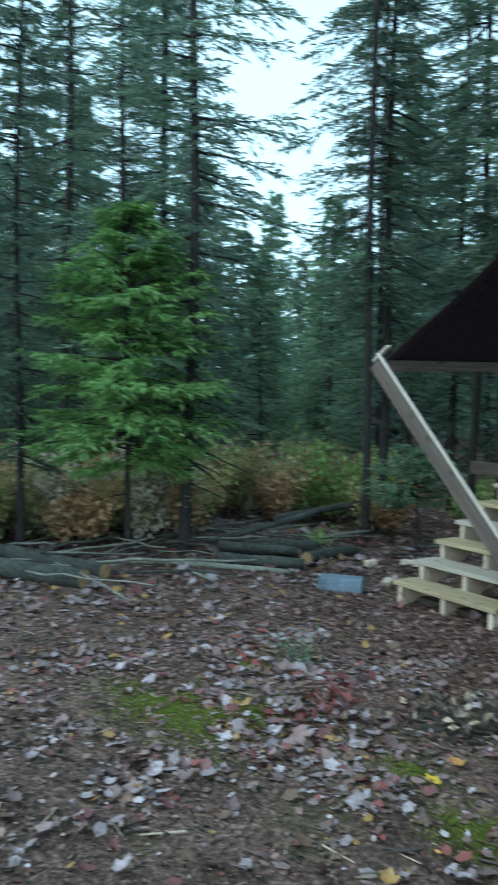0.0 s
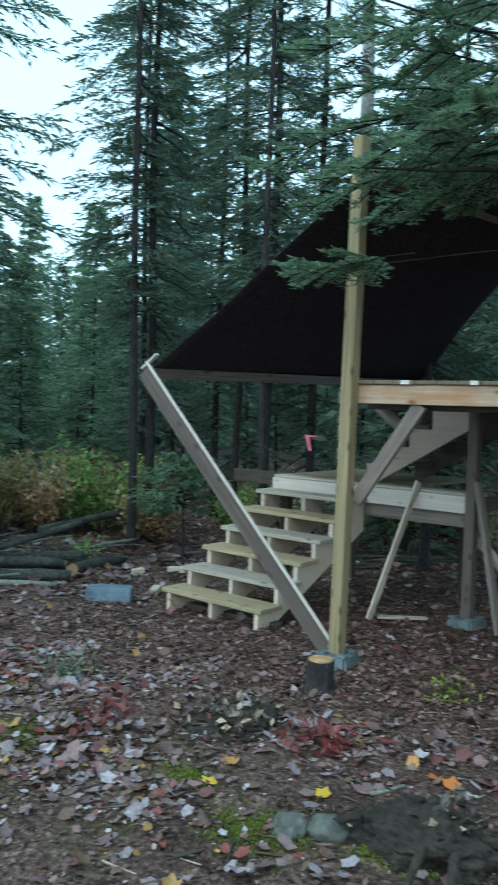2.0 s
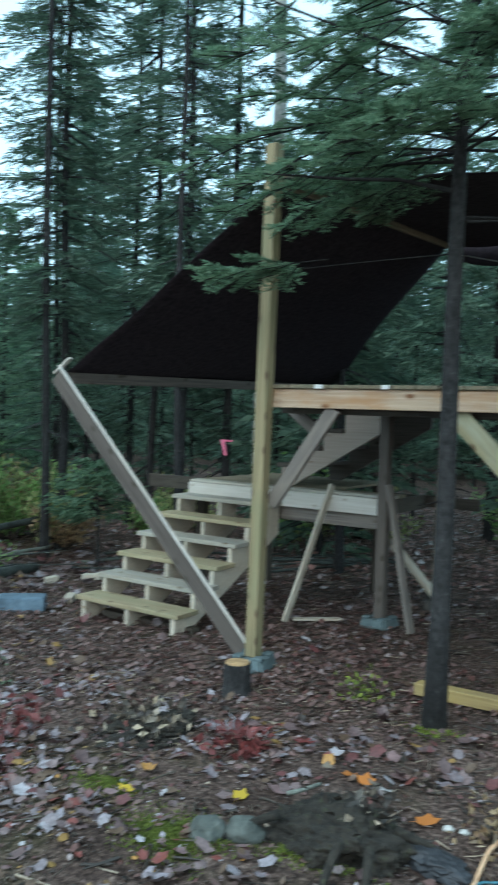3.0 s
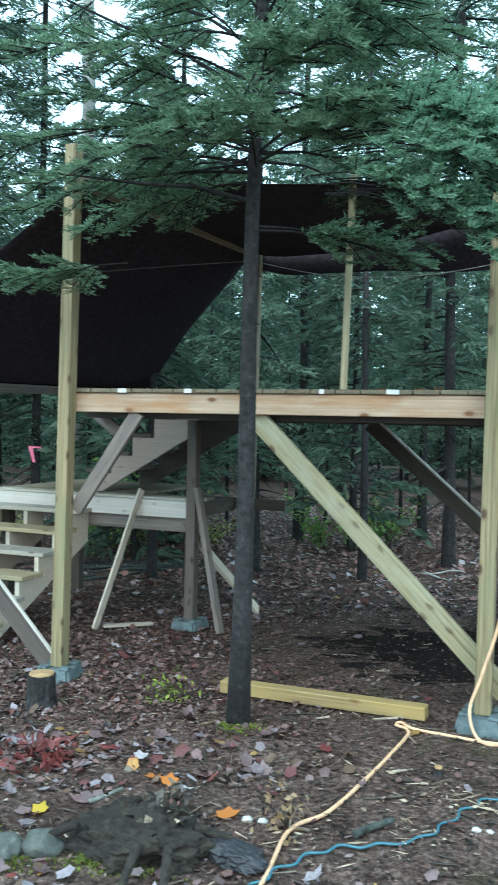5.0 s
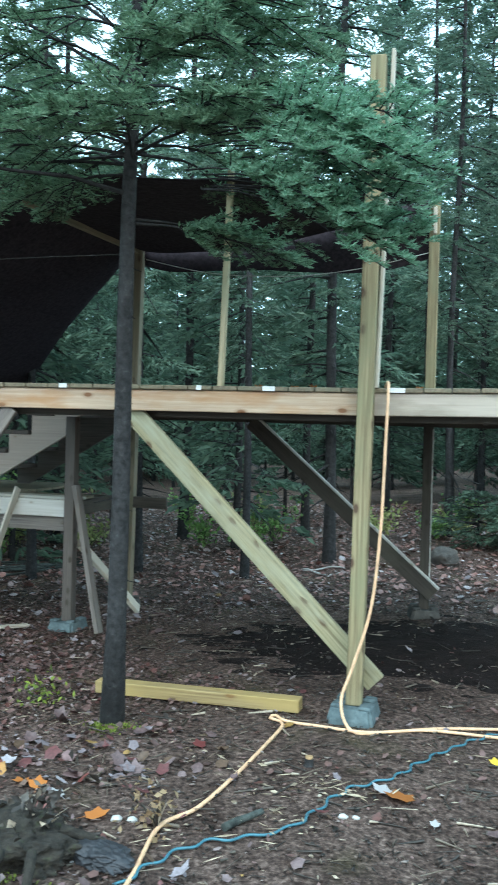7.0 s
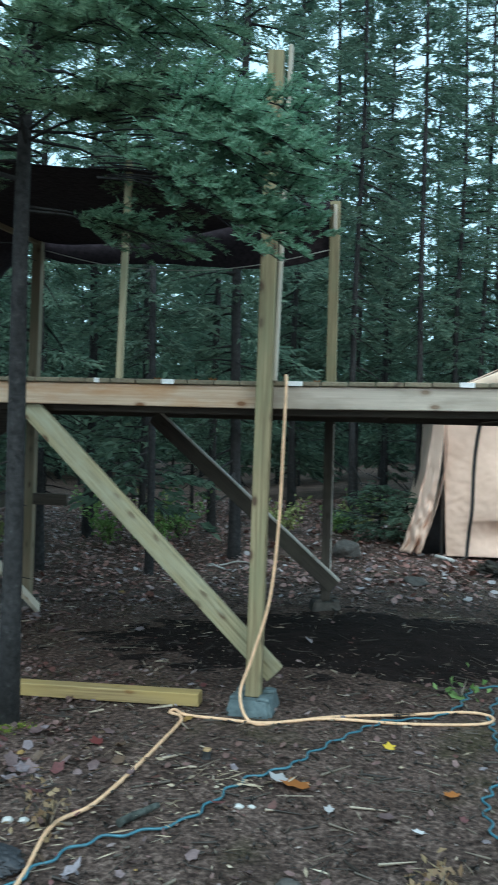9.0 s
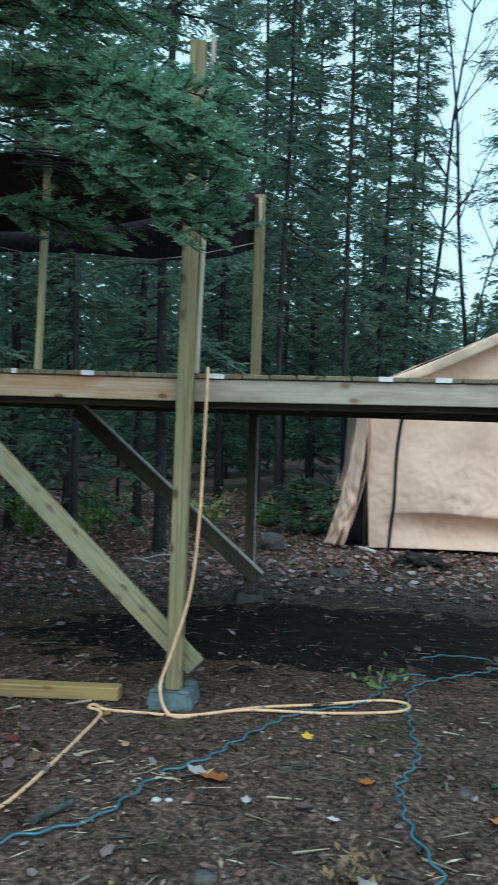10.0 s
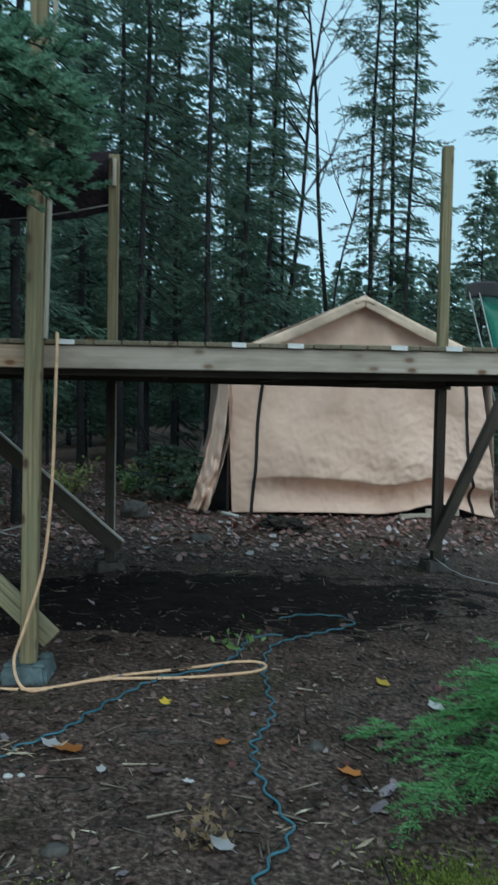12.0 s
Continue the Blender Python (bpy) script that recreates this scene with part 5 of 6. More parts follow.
def finish_fir(t, acc, wood_acc, rng, width, leaf, bark, name="crown"):
    v, f = blades(np.array([tuple(a[0]) for a in acc]), np.array([a[1] for a in acc]), np.array([a[2] for a in acc]), np.full(len(acc), width), rng)
    mesh_ob(name, from_arrays(name, v, f), leaf, t, rest(t))
    if not wood_acc:
        return
    tv, tf = [], []
    for pts, rs in wood_acc:
        o = len(tv)
        for p, r in zip(pts, rs):
            for k in range(4):
                a = math.pi / 2 * k
                tv.append((p[0] + r * math.cos(a), p[1] + r * math.cos(a + 1), p[2] + r * math.sin(a)))
        for i in range(len(pts) - 1):
            for k in range(4):
                q = (k + 1) % 4
                tf.append((o + i * 4 + k, o + i * 4 + q, o + i * 4 + 4 + q, o + i * 4 + 4 + k))
    mesh_ob("bough_wood", from_arrays("bough_wood", tv, tf, True), bark, t, rest(t))


def build_front_fir():
    x0, y0 = -1.212, -0.44
    t = thing("fir_tree", x0, y0, ground_z(x0, y0), "slender dark fir with low hanging green boughs beside the deck", "tree")
    rnd, rng = random.Random(5), np.random.default_rng(5)
    pts = [(0.004 * k + 0.008 * math.sin(k), 0.004 * k, 7.5 * k / 14 - (0.1 if k == 0 else 0)) for k in range(15)]
    mesh_ob("trunk", tube_mesh("trunk", pts, [0.07] + [0.054 * (1 - 0.85 * k / 14) for k in range(1, 15)], 14), M_BARK, t, rest(t))
    acc, wd = [], []
    for k in range(46):
        z = 2.85 + 2.2 * (k / 46) ** 1.1
        az = k * 2.4 + rnd.uniform(-0.3, 0.3)
        ln = rnd.uniform(0.7, 1.5) * (1 - 0.08 * (z - 2.4))
        way = math.remainder(az, 2 * math.pi)
        if -1.1 < way < 0.9 and z < 3.15 or z > 3.2 and math.cos(az) < -0.1 and k % 5 == 1:
            continue
        bough(Vector((0.03, 0.02, z)), az, ln, rnd.uniform(0.25, 0.7), rnd.uniform(0.2, 0.55), rng, rnd, acc, wd, 18, 0.30, 0.045, 0.3, 0.35)
    # green sprays hanging over the cloth
    for az, ln, z, rise, dr in ((2.9, 1.25, 2.95, 0.15, 0.3), (3.4, 1.3, 2.9, 0.1, 0.25), (3.75, 1.15, 2.95, 0.1, 0.3), (2.5, 1.0, 3.0, 0.1, 0.3), (4.15, 0.95, 3.0, 0.1, 0.35), (3.1, 0.8, 2.85, 0.1, 0.3), (4.5, 0.7, 3.1, 0.1, 0.35), (3.55, 1.5, 3.1, 0.2, 0.35)):
        bough(Vector((0.03, 0.02, z)), az, ln, rise, dr, rng, rnd, acc, wd, 22, 0.26, 0.045, 0.25, 0.3)
    # bare rising limbs on the shaded side
    for az, z, ln, rise in ((3.0, 3.05, 1.1, 0.3), (3.5, 3.3, 1.2, 0.6), (2.7, 3.55, 1.2, 0.75), (-0.9, 3.5, 0.9, 0.35), (4.0, 2.75, 1.0, 0.1), (0.5, 3.55, 0.8, 0.5)):
        d = Vector((math.cos(az), math.sin(az), 0))
        wd.append(([Vector((0, 0, z)) + d * (ln * q) + Vector((0, 0, ln * (rise * q - 0.12 * q * q) + 0.02 * math.sin(9 * q))) for q in (0, 0.3, 0.6, 1.0)], [0.012, 0.009, 0.007, 0.003]))
    # the low boughs in front of the corner post
    for az, z, ln, rise, dr in ((3.14, 2.44, 1.55, 0.0, 0.02), (3.30, 2.47, 1.42, -0.02, 0.03)):
        bough(Vector((0.03, 0.02, z)), az, ln, rise, dr, rng, rnd, acc, wd, 22, 0.26, 0.045, 0.6 if az < 3.2 else 0.61, 0.3)
    # paler needles paint the sky light on these boughs; the rest stay darker
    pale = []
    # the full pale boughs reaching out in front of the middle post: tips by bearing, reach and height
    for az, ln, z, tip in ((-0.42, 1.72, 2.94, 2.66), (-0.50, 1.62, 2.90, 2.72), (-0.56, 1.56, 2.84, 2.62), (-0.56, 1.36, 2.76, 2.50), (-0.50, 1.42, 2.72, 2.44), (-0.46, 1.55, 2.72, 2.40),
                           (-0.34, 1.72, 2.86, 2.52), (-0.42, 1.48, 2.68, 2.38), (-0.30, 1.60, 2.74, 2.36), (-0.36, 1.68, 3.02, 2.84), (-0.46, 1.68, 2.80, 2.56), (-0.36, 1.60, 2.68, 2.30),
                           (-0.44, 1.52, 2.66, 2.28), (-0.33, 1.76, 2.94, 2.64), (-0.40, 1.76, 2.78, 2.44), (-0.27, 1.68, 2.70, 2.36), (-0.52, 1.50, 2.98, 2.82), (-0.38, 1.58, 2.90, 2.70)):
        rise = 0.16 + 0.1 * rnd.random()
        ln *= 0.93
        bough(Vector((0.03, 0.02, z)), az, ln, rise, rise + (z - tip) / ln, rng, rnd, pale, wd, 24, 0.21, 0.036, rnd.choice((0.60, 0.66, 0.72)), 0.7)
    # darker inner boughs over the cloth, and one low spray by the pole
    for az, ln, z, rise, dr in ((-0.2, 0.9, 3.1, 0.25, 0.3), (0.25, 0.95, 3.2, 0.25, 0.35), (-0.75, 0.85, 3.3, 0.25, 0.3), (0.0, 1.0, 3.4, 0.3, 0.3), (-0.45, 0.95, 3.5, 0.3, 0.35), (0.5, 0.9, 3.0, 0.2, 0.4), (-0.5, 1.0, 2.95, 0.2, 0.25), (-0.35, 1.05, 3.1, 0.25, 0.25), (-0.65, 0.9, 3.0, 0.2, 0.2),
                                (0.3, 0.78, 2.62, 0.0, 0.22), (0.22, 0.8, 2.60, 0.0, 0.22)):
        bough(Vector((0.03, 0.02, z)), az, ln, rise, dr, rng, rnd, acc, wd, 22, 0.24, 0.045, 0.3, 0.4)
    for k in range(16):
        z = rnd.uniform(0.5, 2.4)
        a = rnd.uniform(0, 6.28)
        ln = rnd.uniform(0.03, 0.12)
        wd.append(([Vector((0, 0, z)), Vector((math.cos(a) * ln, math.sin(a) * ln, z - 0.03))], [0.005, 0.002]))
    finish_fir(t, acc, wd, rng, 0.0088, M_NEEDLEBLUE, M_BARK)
    finish_fir(t, pale, [], rng, 0.0080, M_FIRLIT, M_BARK, "pale_bough")


build_front_fir()


def build_young_fir(x0, y0, h, r, seed, leaf, label, n=26, needle=0.03, twigs=14):
    t = thing("young_fir", x0, y0, ground_z(x0, y0), label, "tree", "young firs")
    rnd, rng = random.Random(seed), np.random.default_rng(seed)
    mesh_ob("trunk", tube_mesh("trunk", [(0, 0, -0.05), (0.01, 0, h * 0.5), (0, 0.01, h)], [0.016 * h + 0.005, 0.01 * h + 0.004, 0.004], 8), M_BARK, t, rest(t))
    acc, wd = [], []
    for k in range(n):
        f = k / n
        bough(Vector((0, 0, h * (0.12 + 0.85 * f))), k * 2.4 + rnd.uniform(-0.3, 0.3), r * (1 - 0.85 * f) * rnd.uniform(0.8, 1.1), 0.25, 0.3, rng, rnd, acc, wd, twigs, 0.28 * r + 0.06, needle)
    finish_fir(t, acc, wd, rng, needle * 0.13, leaf, M_BARK)


build_young_fir(2.30, -1.45, 0.52, 0.95, 3, M_SAPLING, "small bright green fir sapling beside the clearing", 20, 0.028, 20)
tree_thing("young_fir", conifer_parts(71, 3.55, 1.25, 0.95, 150, 20, 9, 0.03, 0.10, 0.028, 0.6, 0.35, 6), -7.45, -0.75, "young bright green fir at the edge of the wood", 1, 0, M_BARK, M_NEEDLELIGHT, "young firs")
tree_thing("young_fir", conifer_parts(72, 1.2, 0.62, 0.55, 40, 16, 7, 0.016, 0.08, 0.024, 0.6, 0.3, 2), -6.35, 2.35, "low dark green fir sapling on leaves", 1, 0, M_BARK, M_NEEDLEBLUE, "young firs")
tree_thing("young_fir", conifer_parts(73, 0.75, 0.75, 0.1, 30, 14, 6, 0.02, 0.08, 0.022, 0.6, 0.3, 2), 0.75, 7.1, "low dark green fir sapling on leaves", 1, 0, M_BARK, M_NEEDLE, "young firs")
tree_thing("young_fir", conifer_parts(74, 0.6, 0.6, 0.1, 26, 14, 6, 0.02, 0.08, 0.022, 0.6, 0.3, 2), 1.1, 6.9, "low dark green fir sapling on leaves", 1, 0, M_BARK, M_NEEDLE, "young firs")
ob = mesh_ob("ribbon", from_arrays("ribbon", [(-5.50, 3.45, 1.24), (-5.37, 3.52, 1.232), (-5.375, 3.52, 1.212), (-5.45, 3.47, 1.215), (-5.42, 3.48, 1.05), (-5.45, 3.465, 1.055)],
                                   [(0, 1, 2), (0, 2, 3), (0, 3, 4), (0, 4, 5)]), M_PINK)
tagged(ob, "pink flagging ribbon tied on a sapling", "ribbon")


# ---- undergrowth ----
def shrub(x, y, h, r, seed, leaf, label, stems=16, leaves=520, size=0.075):
    rng = np.random.default_rng(seed)
    t = thing("shrub", x, y, ground_z(x, y), label, "shrub", "undergrowth shrubs")
    a = rng.uniform(0, 2 * math.pi, stems)
    tip = np.stack([r * rng.uniform(0.3, 1, stems) * np.cos(a), r * rng.uniform(0.3, 1, stems) * np.sin(a), h * rng.uniform(0.6, 1.05, stems)], 1)
    tv, tf = [], []
    for q in tip:
        o = len(tv)
        for s, w in ((0, 0.006), (0.5, 0.005), (1, 0.002)):
            c = np.array([q[0] * s ** 1.5, q[1] * s ** 1.5, q[2] * s])
            for k in range(3):
                tv.append(c + w * np.array([math.cos(k * 2.1), math.sin(k * 2.1), 0]))
        for i in range(2):
            for k in range(3):
                m = (k + 1) % 3
                tf.append((o + 3 * i + k, o + 3 * i + m, o + 3 * i + 3 + m, o + 3 * i + 3 + k))
    mesh_ob("stalk", from_arrays("stalk", tv, tf), M_TWIG, t, rest(t))
    w = rng.integers(0, stems, leaves)
    s = rng.uniform(0.25, 1.0, leaves)
    base = np.stack([tip[w, 0] * s ** 1.5, tip[w, 1] * s ** 1.5, tip[w, 2] * s], 1) + rng.normal(0, 0.05, (leaves, 3))
    way = rng.normal(size=(leaves, 3))
    v, f = blades(base, way, size * rng.uniform(0.7, 1.4, leaves), size * 0.6 * rng.uniform(0.7, 1.3, leaves), rng)
    mesh_ob("foliage", from_arrays("foliage", v, f), leaf, t, rest(t))


def build_undergrowth():
    rnd = random.Random(15)
    kinds = [(M_BUSH, "tangled green bramble shrub"), (M_BUSHBROWN, "withered brown fern clump"), (M_BUSHGREY, "pale grey seeding weeds"), (M_BUSH, "tangled green bramble shrub"), (M_BUSHBROWN, "withered brown fern clump")]
    for k in range(88):
        b = rnd.uniform(46, 80)
        d = rnd.uniform(8.9, 11.2) if b > 60 else rnd.uniform(10.4, 12.4)
        x, y = 0.4 - d * math.sin(radians(b)), -4.5 + d * math.cos(radians(b))
        m, lab = kinds[k % 5]
        shrub(x, y, rnd.uniform(0.6, 1.15), rnd.uniform(0.4, 0.7), 200 + k, m, lab, 18, 620, 0.07)
    for k, (x, y) in enumerate(((-8.3, 2.75), (-8.35, 3.2), (-8.1, 3.3), (-5.4, 4.6), (-5.1, 4.9), (-8.5, 2.4))):
        shrub(x, y, 1.05 if k < 3 else 1.3, 0.5, 300 + k, M_FERN, "fresh bright green leafy shrub", 14, 450)
    for k in range(26):
        b = rnd.uniform(-4, 44)
        d = rnd.uniform(11.5, 15)
        x, y = 0.4 - d * math.sin(radians(b)), -4.5 + d * math.cos(radians(b))
        shrub(x, y, rnd.uniform(0.3, 0.8), 0.5, 400 + k, M_BUSH if k % 2 else M_FERN, "low patch of green undergrowth", 12, 260)


build_undergrowth()
shrub(-0.56, -1.5, 0.13, 0.07, 501, M_BUSHBROWN, "withered brown weed beside the cord", 8, 60, 0.035)
shrub(0.83, -1.72, 0.07, 0.08, 502, M_BUSHBROWN, "tuft of dead brown leaves on soil", 8, 70, 0.035)
shrub(-6.75, 1.2, 0.3, 0.26, 508, M_FERN, "cut green branch lying on the log pile", 10, 120, 0.05)
shrub(1.12, 0.36, 0.10, 0.09, 503, M_FERN, "tiny green seedling on dark soil", 6, 24, 0.05)
shrub(-1.88, -1.22, 0.035, 0.24, 504, M_LEAFRED, "heap of dark red maple leaves", 16, 110, 0.06)
shrub(-2.86, -1.75, 0.03, 0.2, 505, M_LEAFRED, "heap of dark red maple leaves", 14, 80, 0.06)
shrub(-2.38, -1.32, 0.10, 0.24, 506, M_TWIG, "tangle of dead roots and twigs", 26, 160, 0.05)
shrub(-1.0, -1.72, 0.17, 0.2, 507, M_TWIG, "tangle of dead roots and twigs", 22, 120, 0.05)


# ---- leaf litter, twigs, moss ----
def leaf_shape():
    out = []
    for k in range(10):
        a = math.pi / 2 + 2 * math.pi * k / 10
        r = (1.0, 0.68, 0.92, 0.7, 0.8, 0.6, 0.78, 0.68, 0.9, 0.7)[k]
        out.append((r * math.cos(a), r * math.sin(a)))
    return out


def scatter_leaves(n, seed, keep, size, spread, plain_shape=False):
    rnd = random.Random(seed)
    shape = leaf_shape()
    if plain_shape:
        shape = shape[::2]
    m = len(shape)
    verts, faces = [], []
    made = 0
    while made < n:
        x, y = spread(rnd)
        if rnd.random() > keep(x, y):
            continue
        made += 1
        s = size * (0.3 + 1.2 * rnd.random() ** 2.4)
        a, tx, ty, curl = rnd.uniform(0, 6.28), rnd.gauss(0, 0.3), rnd.gauss(0, 0.3), rnd.gauss(0, 0.45)
        z = ground_z(x, y) + 0.006 + abs(tx) * s * 0.6 + rnd.uniform(0, 0.012)
        ca, sa = math.cos(a), math.sin(a)
        o = len(verts)
        verts.append((x, y, z))
        sq = rnd.uniform(0.55, 1.0)
        for px, py in shape:
            px, py = px * s * sq * rnd.uniform(0.85, 1.1), py * s
            verts.append((x + px * ca - py * sa, y + px * sa + py * ca, z + px * tx + py * ty + curl * (px * px + py * py) / s))
        for k in range(m):
            faces.append((o, o + 1 + k, o + 1 + (k + 1) % m))
    return verts, faces


def density(x, y):
    under = -2.0 < x < 3.4 and 0.2 < y < 2.8
    if under:
        return 0.022
    left = min(max((-x - 0.1) / 2.4, 0), 1)
    back = min(max((y - 2.2) / 1.2, 0), 1)
    clump = 0.45 + 1.6 * noise.noise((x * 1.7, y * 1.7, 2)) + 0.9 * noise.noise((x * 4.5, y * 4.5, 9))
    near = min(1.0, max(0.3, (-0.3 - y) / 0.9)) if -5 < x and y < 2 else 1.0
    return max(0.02, min(1.0, (0.07 + 0.8 * max(left, back)) * clump * near))


def fine_density(x, y):
    if ((x - 0.75) / 2.8) ** 2 + ((y - 1.55) / 1.25) ** 2 < 1:
        return 0.035
    left = min(max((-x - 0.3) / 1.8, 0), 1)
    near = min(max((y + 1.5) / 1.2, (-x - 2.4) / 1.2, 0), 1)
    back = min(max((y - 1.9) / 0.8, 0), 1)
    return max(0.05, max(left * (0.25 + 0.75 * near), back) * (0.7 + 0.5 * noise.noise((x * 2.1, y * 2.1, 7))))


def strewn(r):
    return r.gauss(-2.6, 3.0), r.gauss(-1.4, 2.3)


v, f = scatter_leaves(38000, 11, fine_density, 0.019, lambda r: (r.gauss(-2.0, 3.2), r.gauss(0.0, 2.1)), True)
ob = tagged(mesh_ob("leaf_scraps", from_arrays("leaf_scraps", v, f), M_LITTERFINE), "fine reddish brown scraps of fallen leaves", "leaves", kind="stuff")
v, f = scatter_leaves(11000, 1, density, 0.034, strewn)
ob = tagged(mesh_ob("leaf_litter", from_arrays("leaf_litter", v, f), M_LITTER), "fallen maple leaves, brown, grey and red", "leaves", kind="stuff")
v, f = scatter_leaves(36000, 2, lambda x, y: 0.9 if y > 3.6 else 0.4, 0.036, lambda r: (r.uniform(-9, 6), r.uniform(2.9, 14)), True)
ob = tagged(mesh_ob("leaf_litter", from_arrays("leaf_litter", v, f), M_LITTERRED), "reddish brown fallen leaves on the wood floor", "leaves", kind="stuff")
v, f = scatter_leaves(800, 6, density, 0.036, lambda r: (r.uniform(-4.4, -0.7), r.uniform(-3.3, -0.9)))
ob = tagged(mesh_ob("leaf_litter", from_arrays("leaf_litter", v, f), M_LITTERBIG), "large pale and red maple leaves", "leaves", kind="stuff")
v, f = scatter_leaves(3500, 3, lambda x, y: 0.9, 0.06, lambda r: (r.uniform(-11, -5.5), r.uniform(-4, 3)))
ob = tagged(mesh_ob("leaf_litter", from_arrays("leaf_litter", v, f), M_LITTER), "reddish brown fallen leaves on the wood floor", "leaves", kind="stuff")


def build_twigs():
    rng = np.random.default_rng(9)
    n = 14000
    x, y = rng.uniform(-5.5, 3.4, n), rng.uniform(-4.0, 4.5, n)
    z = np.array([ground_z(a, b) for a, b in zip(x, y)]) + 0.006
    an = rng.uniform(0, 6.28, n)
    ln = 0.015 + 0.16 * rng.random(n) ** 4.5
    w = 0.0018 + 0.005 * rng.random(n) ** 2
    d = np.stack([np.cos(an), np.sin(an), rng.normal(0, 0.06, n)], 1)
    s = np.stack([-np.sin(an), np.cos(an), np.zeros(n)], 1)
    p = np.stack([x, y, z], 1)
    e = p + d * ln[:, None]
    up = np.array([0, 0, 1.0])
    verts = np.stack([p - s * w[:, None], p + s * w[:, None], p + up * w[:, None] * 2, e - s * w[:, None] * 0.5, e + s * w[:, None] * 0.5, e + up * w[:, None]], 1).reshape(-1, 3)
    i = np.arange(n)[:, None] * 6
    faces = np.concatenate([i + [[0, 1, 4, 3]], i + [[1, 2, 5, 4]], i + [[2, 0, 3, 5]]], 1).reshape(-1, 4)
    tagged(mesh_ob("twigs", from_arrays("twigs", verts, faces), M_TWIG), "dead twigs and wood chips on the soil", "twigs", kind="stuff")


build_twigs()


def build_crumbs():
    """Fine gravel, bark crumbs and leaf scraps over the bare soil."""
    rng = np.random.default_rng(19)
    n = 26000
    x, y = rng.uniform(-4.5, 3.3, n), rng.uniform(-3.6, 3.2, n)
    z = np.array([ground_z(a, b) for a, b in zip(x, y)]) + 0.005
    s = (0.003 + 0.012 * rng.random(n) ** 3) * np.where(((x - 0.75) / 2.8) ** 2 + ((y - 1.55) / 1.2) ** 2 < 1, 0.35, 1.0)
    c = np.stack([x, y, z], 1)
    off = rng.normal(size=(n, 4, 3))
    off[:, :, 2] = np.abs(off[:, :, 2]) * 0.5
    verts = (c[:, None, :] + off * s[:, None, None]).reshape(-1, 3)
    i = np.arange(n)[:, None] * 4
    faces = np.concatenate([i + [[0, 1, 2]], i + [[0, 2, 3]], i + [[0, 3, 1]], i + [[1, 3, 2]]], 1).reshape(-1, 3)
    tagged(mesh_ob("soil_crumbs", from_arrays("soil_crumbs", verts, faces), M_CRUMB), "fine gravel and leaf crumbs on soil", "gravel", kind="stuff")


build_crumbs()


def moss_patch(x, y, rx, ry, seed, n):
    rng = np.random.default_rng(seed)
    a, r = rng.uniform(0, 6.28, n), np.minimum(np.abs(rng.normal(0, 0.62, n)) + 0.12 * rng.random(n), 1.7)
    px, py = x + rx * r * np.cos(a) * (1 + 0.3 * np.sin(3 * a + seed)), y + ry * r * np.sin(a)
    z = np.array([ground_z(q, w) for q, w in zip(px, py)]) + 0.018 * np.maximum(1 - r, 0) * (0.6 + 0.4 * np.sin(px * 23) * np.sin(py * 19)) - 0.002
    way = rng.normal(0, 0.7, (n, 3))
    way[:, 2] = 1
    v, f = blades(np.stack([px, py, z], 1), way, rng.uniform(0.008, 0.020, n), rng.uniform(0.004, 0.009, n), rng)
    tagged(mesh_ob("moss_patch", from_arrays("moss_patch", v, f), M_MOSS), "yellow-green moss cushion on the soil", "moss", kind="stuff")


for i, (x, y, rx, ry, n) in enumerate(((-3.40, -2.38, 0.52, 0.30, 11000), (-3.1, -2.1, 0.25, 0.22, 2600), (-1.56, -2.12, 0.2, 0.15, 4200), (-1.2, -0.5, 0.11, 0.08, 900), (-1.10, -1.95, 0.16, 0.06, 900),
                                       (1.6, -2.0, 0.3, 0.22, 1500), (-3.9, -1.6, 0.25, 0.15, 1200), (0.25, -2.0, 0.2, 0.12, 250), (-2.1, -1.9, 0.2, 0.1, 900))):
    moss_patch(x, y, rx, ry, 60 + i, int(n * 1.6))


def single_leaf(x, y, size, turn, mat, label, tilt=8):
    shape = leaf_shape()
    verts = [(0, 0, 0.004)]
    for k, (px, py) in enumerate(shape):
        verts.append((px * size * 0.8, py * size, size * (0.16 if k % 2 == 0 else 0.02)))
    verts += [(0.002, -0.62 * size, 0.003), (0.0, -1.3 * size, 0.002), (-0.002, -0.62 * size, 0.003)]
    faces = [(0, 1 + k, 1 + (k + 1) % 10) for k in range(10)] + [(11, 12, 13)]
    ob = mesh_ob("fallen_leaf", from_arrays("fallen_leaf", verts, faces), mat, None, pose(x, y, ground_z(x, y) + 0.012, tilt, tilt / 2, turn))
    tagged(ob, label, "leaf", "bright fallen leaves")


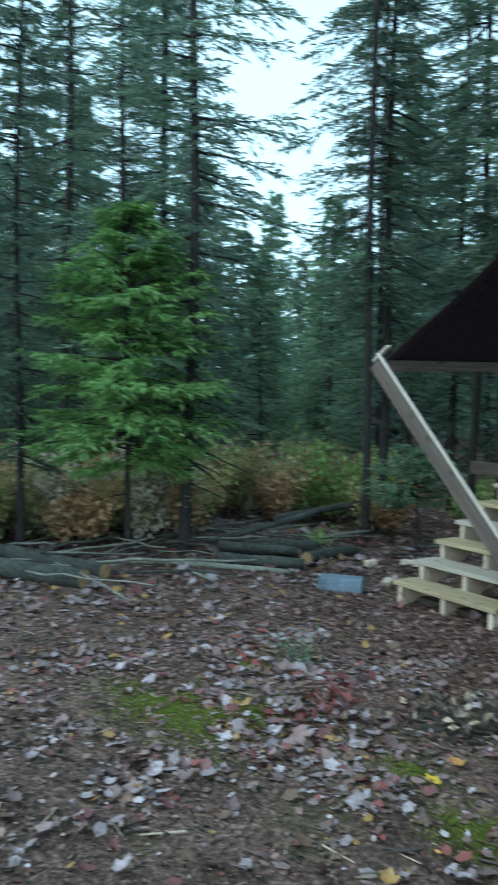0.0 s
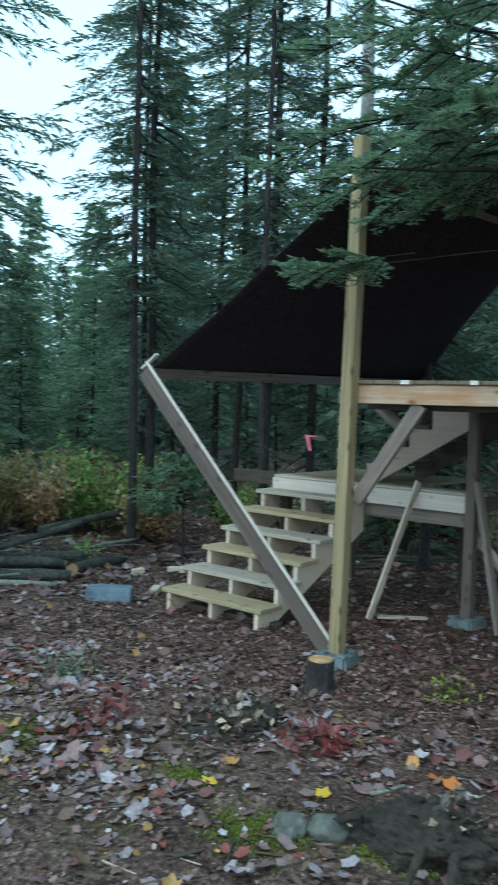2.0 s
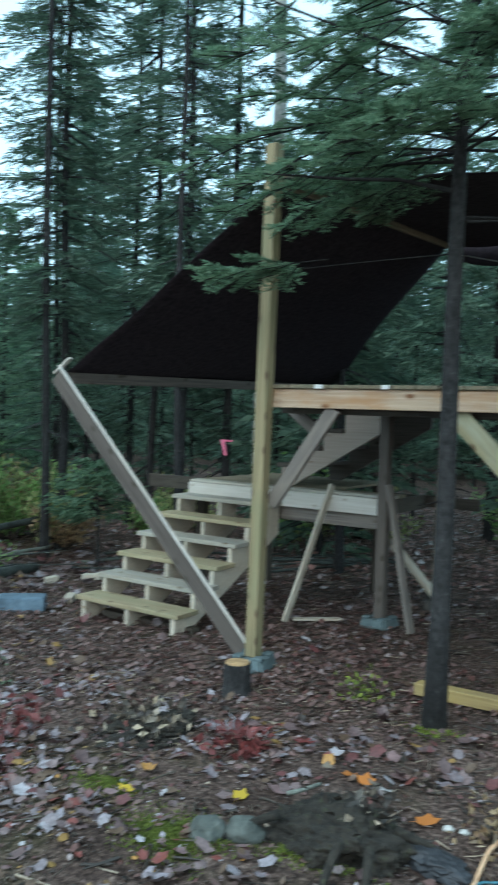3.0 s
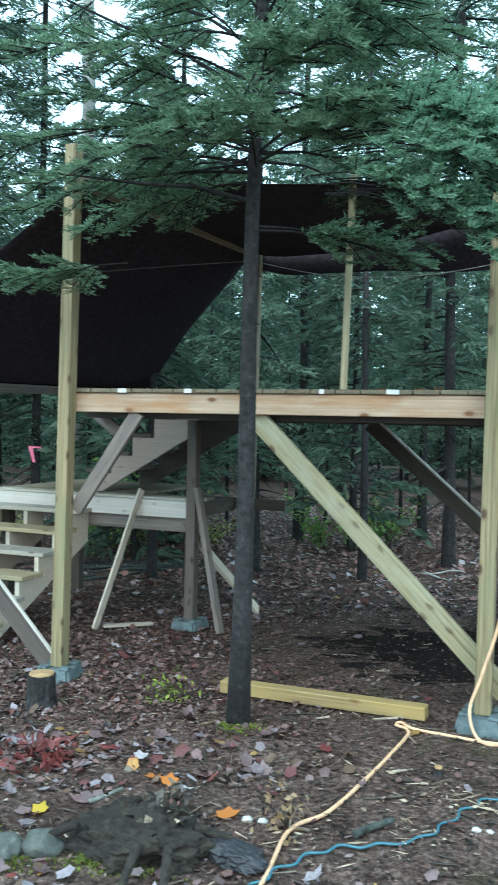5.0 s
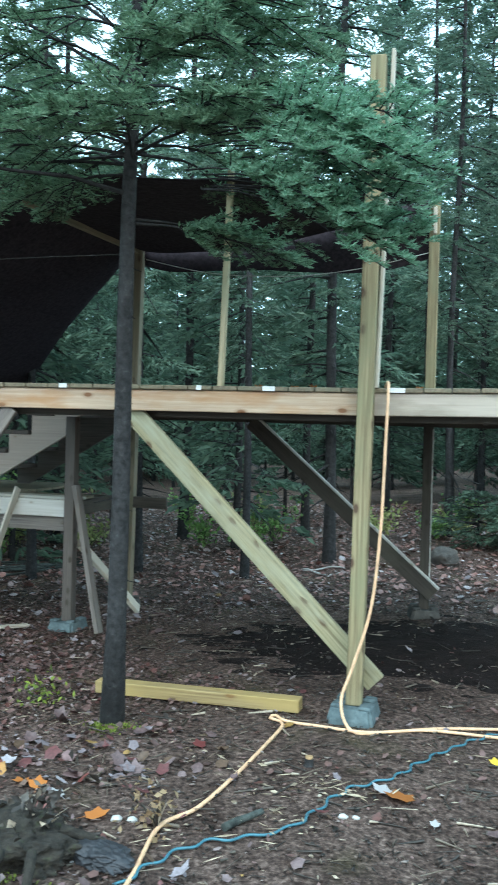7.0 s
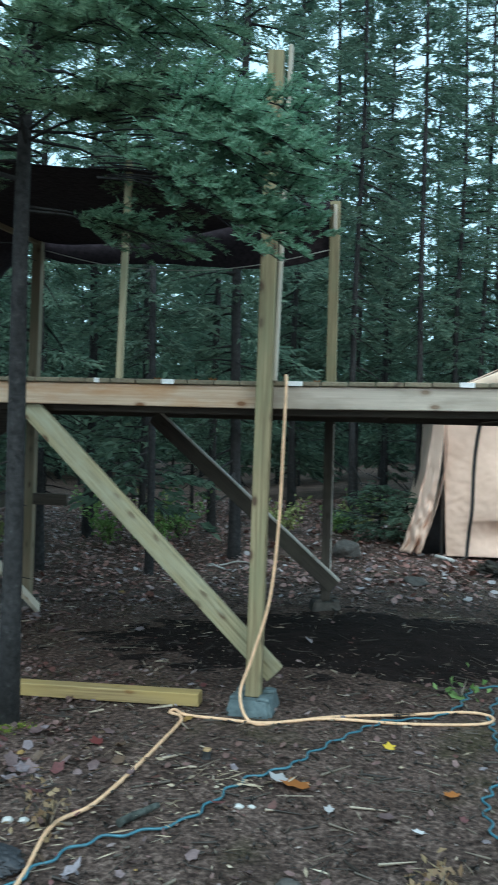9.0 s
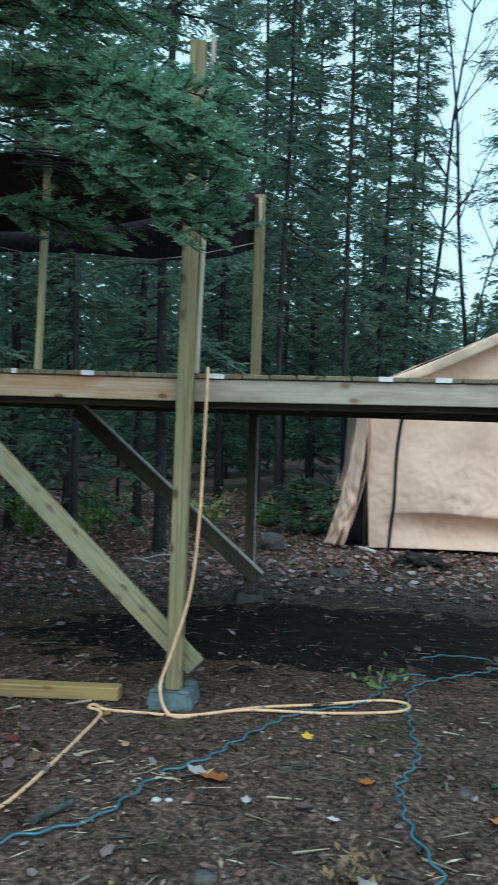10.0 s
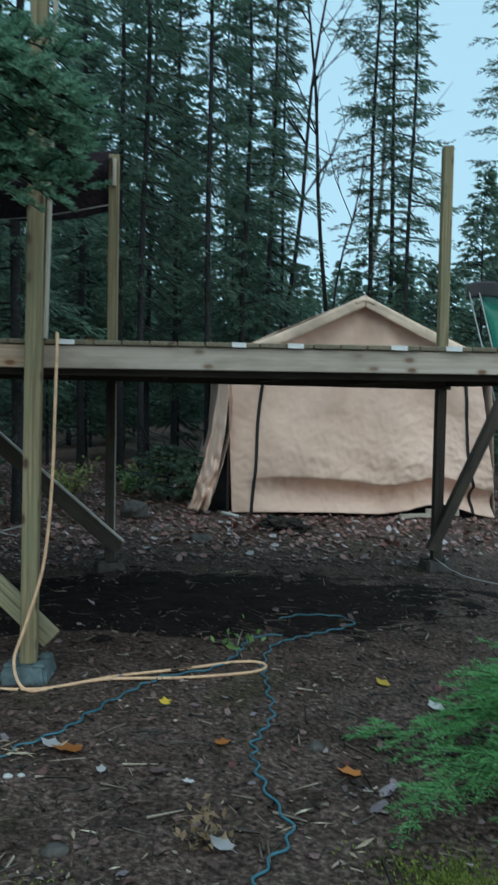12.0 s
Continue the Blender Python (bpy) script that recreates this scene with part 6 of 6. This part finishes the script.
for x, y, s, a, m, lab in ((1.83, -0.26, 0.055, 30, M_LEAFYELLOW, "bright yellow maple leaf on soil"), (1.44, -1.26, 0.06, 80, M_LEAFORANGE, "curled orange leaf on soil"), (0.32, -1.0, 0.08, 100, M_LEAFORANGE, "brown-orange leaf beside the blue cord"),
                           (0.24, -0.95, 0.06, 60, M_LEAFPALE, "faded yellow leaf beside the blue cord"), (0.71, -0.47, 0.045, 10, M_LEAFYELLOW, "small yellow leaf on soil"), (0.95, -0.95, 0.05, 200, M_LEAFORANGE, "brown-orange leaf beside the blue cord"),
                           (0.9, -1.75, 0.06, 50, M_LEAFPALE, "pale faded leaf on soil"), (0.46, -1.17, 0.03, 0, M_LEAFPALE, "pale faded leaf on soil"), (0.8, -1.3, 0.03, 90, M_LEAFPALE, "pale faded leaf on soil"),
                           (-1.19, -1.26, 0.06, 20, M_LEAFORANGE, "bright orange leaf on litter"), (-1.28, -1.23, 0.05, 130, M_LEAFORANGE, "bright orange leaf on litter")):
    single_leaf(x, y, s, a, m, lab)
for x, y, s, a, m, lab in ((-1.06, -1.33, 0.045, 60, M_LEAFPALE, "pale leaf on litter"), (-2.0, -1.1, 0.07, 0, M_LEAFRED, "dark red maple leaf on litter"), (-1.8, -1.15, 0.08, 70, M_LEAFRED, "dark red maple leaf on litter"),
                           (-1.65, -1.0, 0.07, 150, M_LEAFRED, "dark red maple leaf on litter"), (-1.55, -1.7, 0.05, 10, M_LEAFYELLOW, "small yellow leaf on litter"), (-2.0, -1.9, 0.05, 90, M_LEAFYELLOW, "small yellow leaf on litter"),
                           (-0.66, -0.66, 0.05, 40, M_LEAFRED, "dark red maple leaf on litter"), (-0.83, -1.46, 0.06, 300, M_LEAFORANGE, "bright orange leaf on litter"), (2.0, -0.6, 0.06, 20, M_LEAFPALE, "pale faded leaf on soil"),
                           (1.1, 0.35, 0.07, 20, M_FERN, "small green seedling leaf on soil")):
    single_leaf(x, y, s, a, m, lab)

for x, y, s, a in ((-0.30, 0.12, 0.035, 20), (-0.42, 0.2, 0.03, 80), (-0.62, 0.15, 0.03, 140), (0.28, 0.1, 0.03, 10)):
    shape = leaf_shape()
    verts = [(0, 0, 0.003)] + [(px * s * 0.8, py * s, s * (0.5 if k % 2 == 0 else 0.1)) for k, (px, py) in enumerate(shape)]
    ob = mesh_ob("fallen_leaf", from_arrays("fallen_leaf", verts, [(0, 1 + k, 1 + (k + 1) % 10) for k in range(10)]), M_LEAFORANGE, None, pose(x, y, TOP + 0.004, 0, 0, a))
    tagged(ob, "curled tan leaf lying on the deck", "leaf", "leaves on the deck")


def build_chips():
    """Straw-coloured splinters and bark shreds lying in patches on the bare soil."""
    rng = np.random.default_rng(29)
    B, W, LN, WD = [], [], [], []
    for x, y, rx, ry, n in ((-0.02, -1.0, 0.30, 0.09, 80), (-0.2, -1.3, 0.2, 0.16, 36), (-0.5, -1.55, 0.2, 0.15, 30), (0.5, -0.6, 0.5, 0.3, 18), (-0.6, -0.8, 0.3, 0.2, 24), (0.3, -1.7, 0.4, 0.3, 22),
                            (1.3, -1.6, 0.4, 0.3, 30), (-2.3, -1.35, 0.4, 0.25, 120), (-3.0, -0.9, 0.8, 0.4, 160), (-1.9, -0.4, 0.7, 0.3, 120), (1.5, -0.3, 0.6, 0.4, 26)):
        for _ in range(n):
            a = rng.normal(0.2, 0.7)
            px, py = x + rx * rng.normal() * 0.6, y + ry * rng.normal() * 0.6
            B.append((px, py, ground_z(px, py) + rng.uniform(0.006, 0.02)))
            W.append((math.cos(a), math.sin(a), rng.normal(0, 0.12)))
            LN.append(0.02 + 0.09 * rng.random() ** 2)
            WD.append(0.004 + 0.012 * rng.random() ** 2)
    v, f = blades(np.array(B), np.array(W), np.array(LN), np.array(WD), rng)
    tagged(mesh_ob("wood_chips", from_arrays("wood_chips", v, f), M_STRAW), "straw-coloured splinters and bark shreds on soil", "wood chips", kind="stuff")


build_chips()
lump_stump("stump", -0.11, -0.76, 0.02, 0.035, 5, M_BARK, "tiny cut sapling stump in the soil")
log(L(-0.30, -1.46, 0.02), L(-0.20, -1.30, 0.03), 0.016, 0.012, M_LOG, "short dark stick on the soil", 0.01, "")
log(L(-1.38, -1.60, 0.05), L(-1.27, -1.52, 0.09), 0.010, 0.007, M_LOGPALE, "short pale stick on the soil", 0.01, "")
for x, y, r in ((-0.74, -1.46, 0.022), (-0.68, -1.45, 0.02), (0.11, -1.22, 0.018), (0.16, -1.21, 0.014)):
    lump("pebble", x, y, r, r * 0.8, r * 0.6, M_HOSE, 3 + r * 100, "small white pebble on the soil", "pebble", "white pebbles", 0.25)
shrub(-1.74, -0.22, 0.07, 0.16, 511, M_MOSS, "low yellow-green weeds on the soil", 14, 90, 0.035)
shrub(-3.69, -1.38, 0.14, 0.22, 512, M_FERNGREY, "low grey-green tuft among leaves", 18, 160, 0.035)
shrub(-2.4, -1.36, 0.07, 0.3, 513, M_STRAW, "tangle of pale dead roots", 30, 60, 0.05)
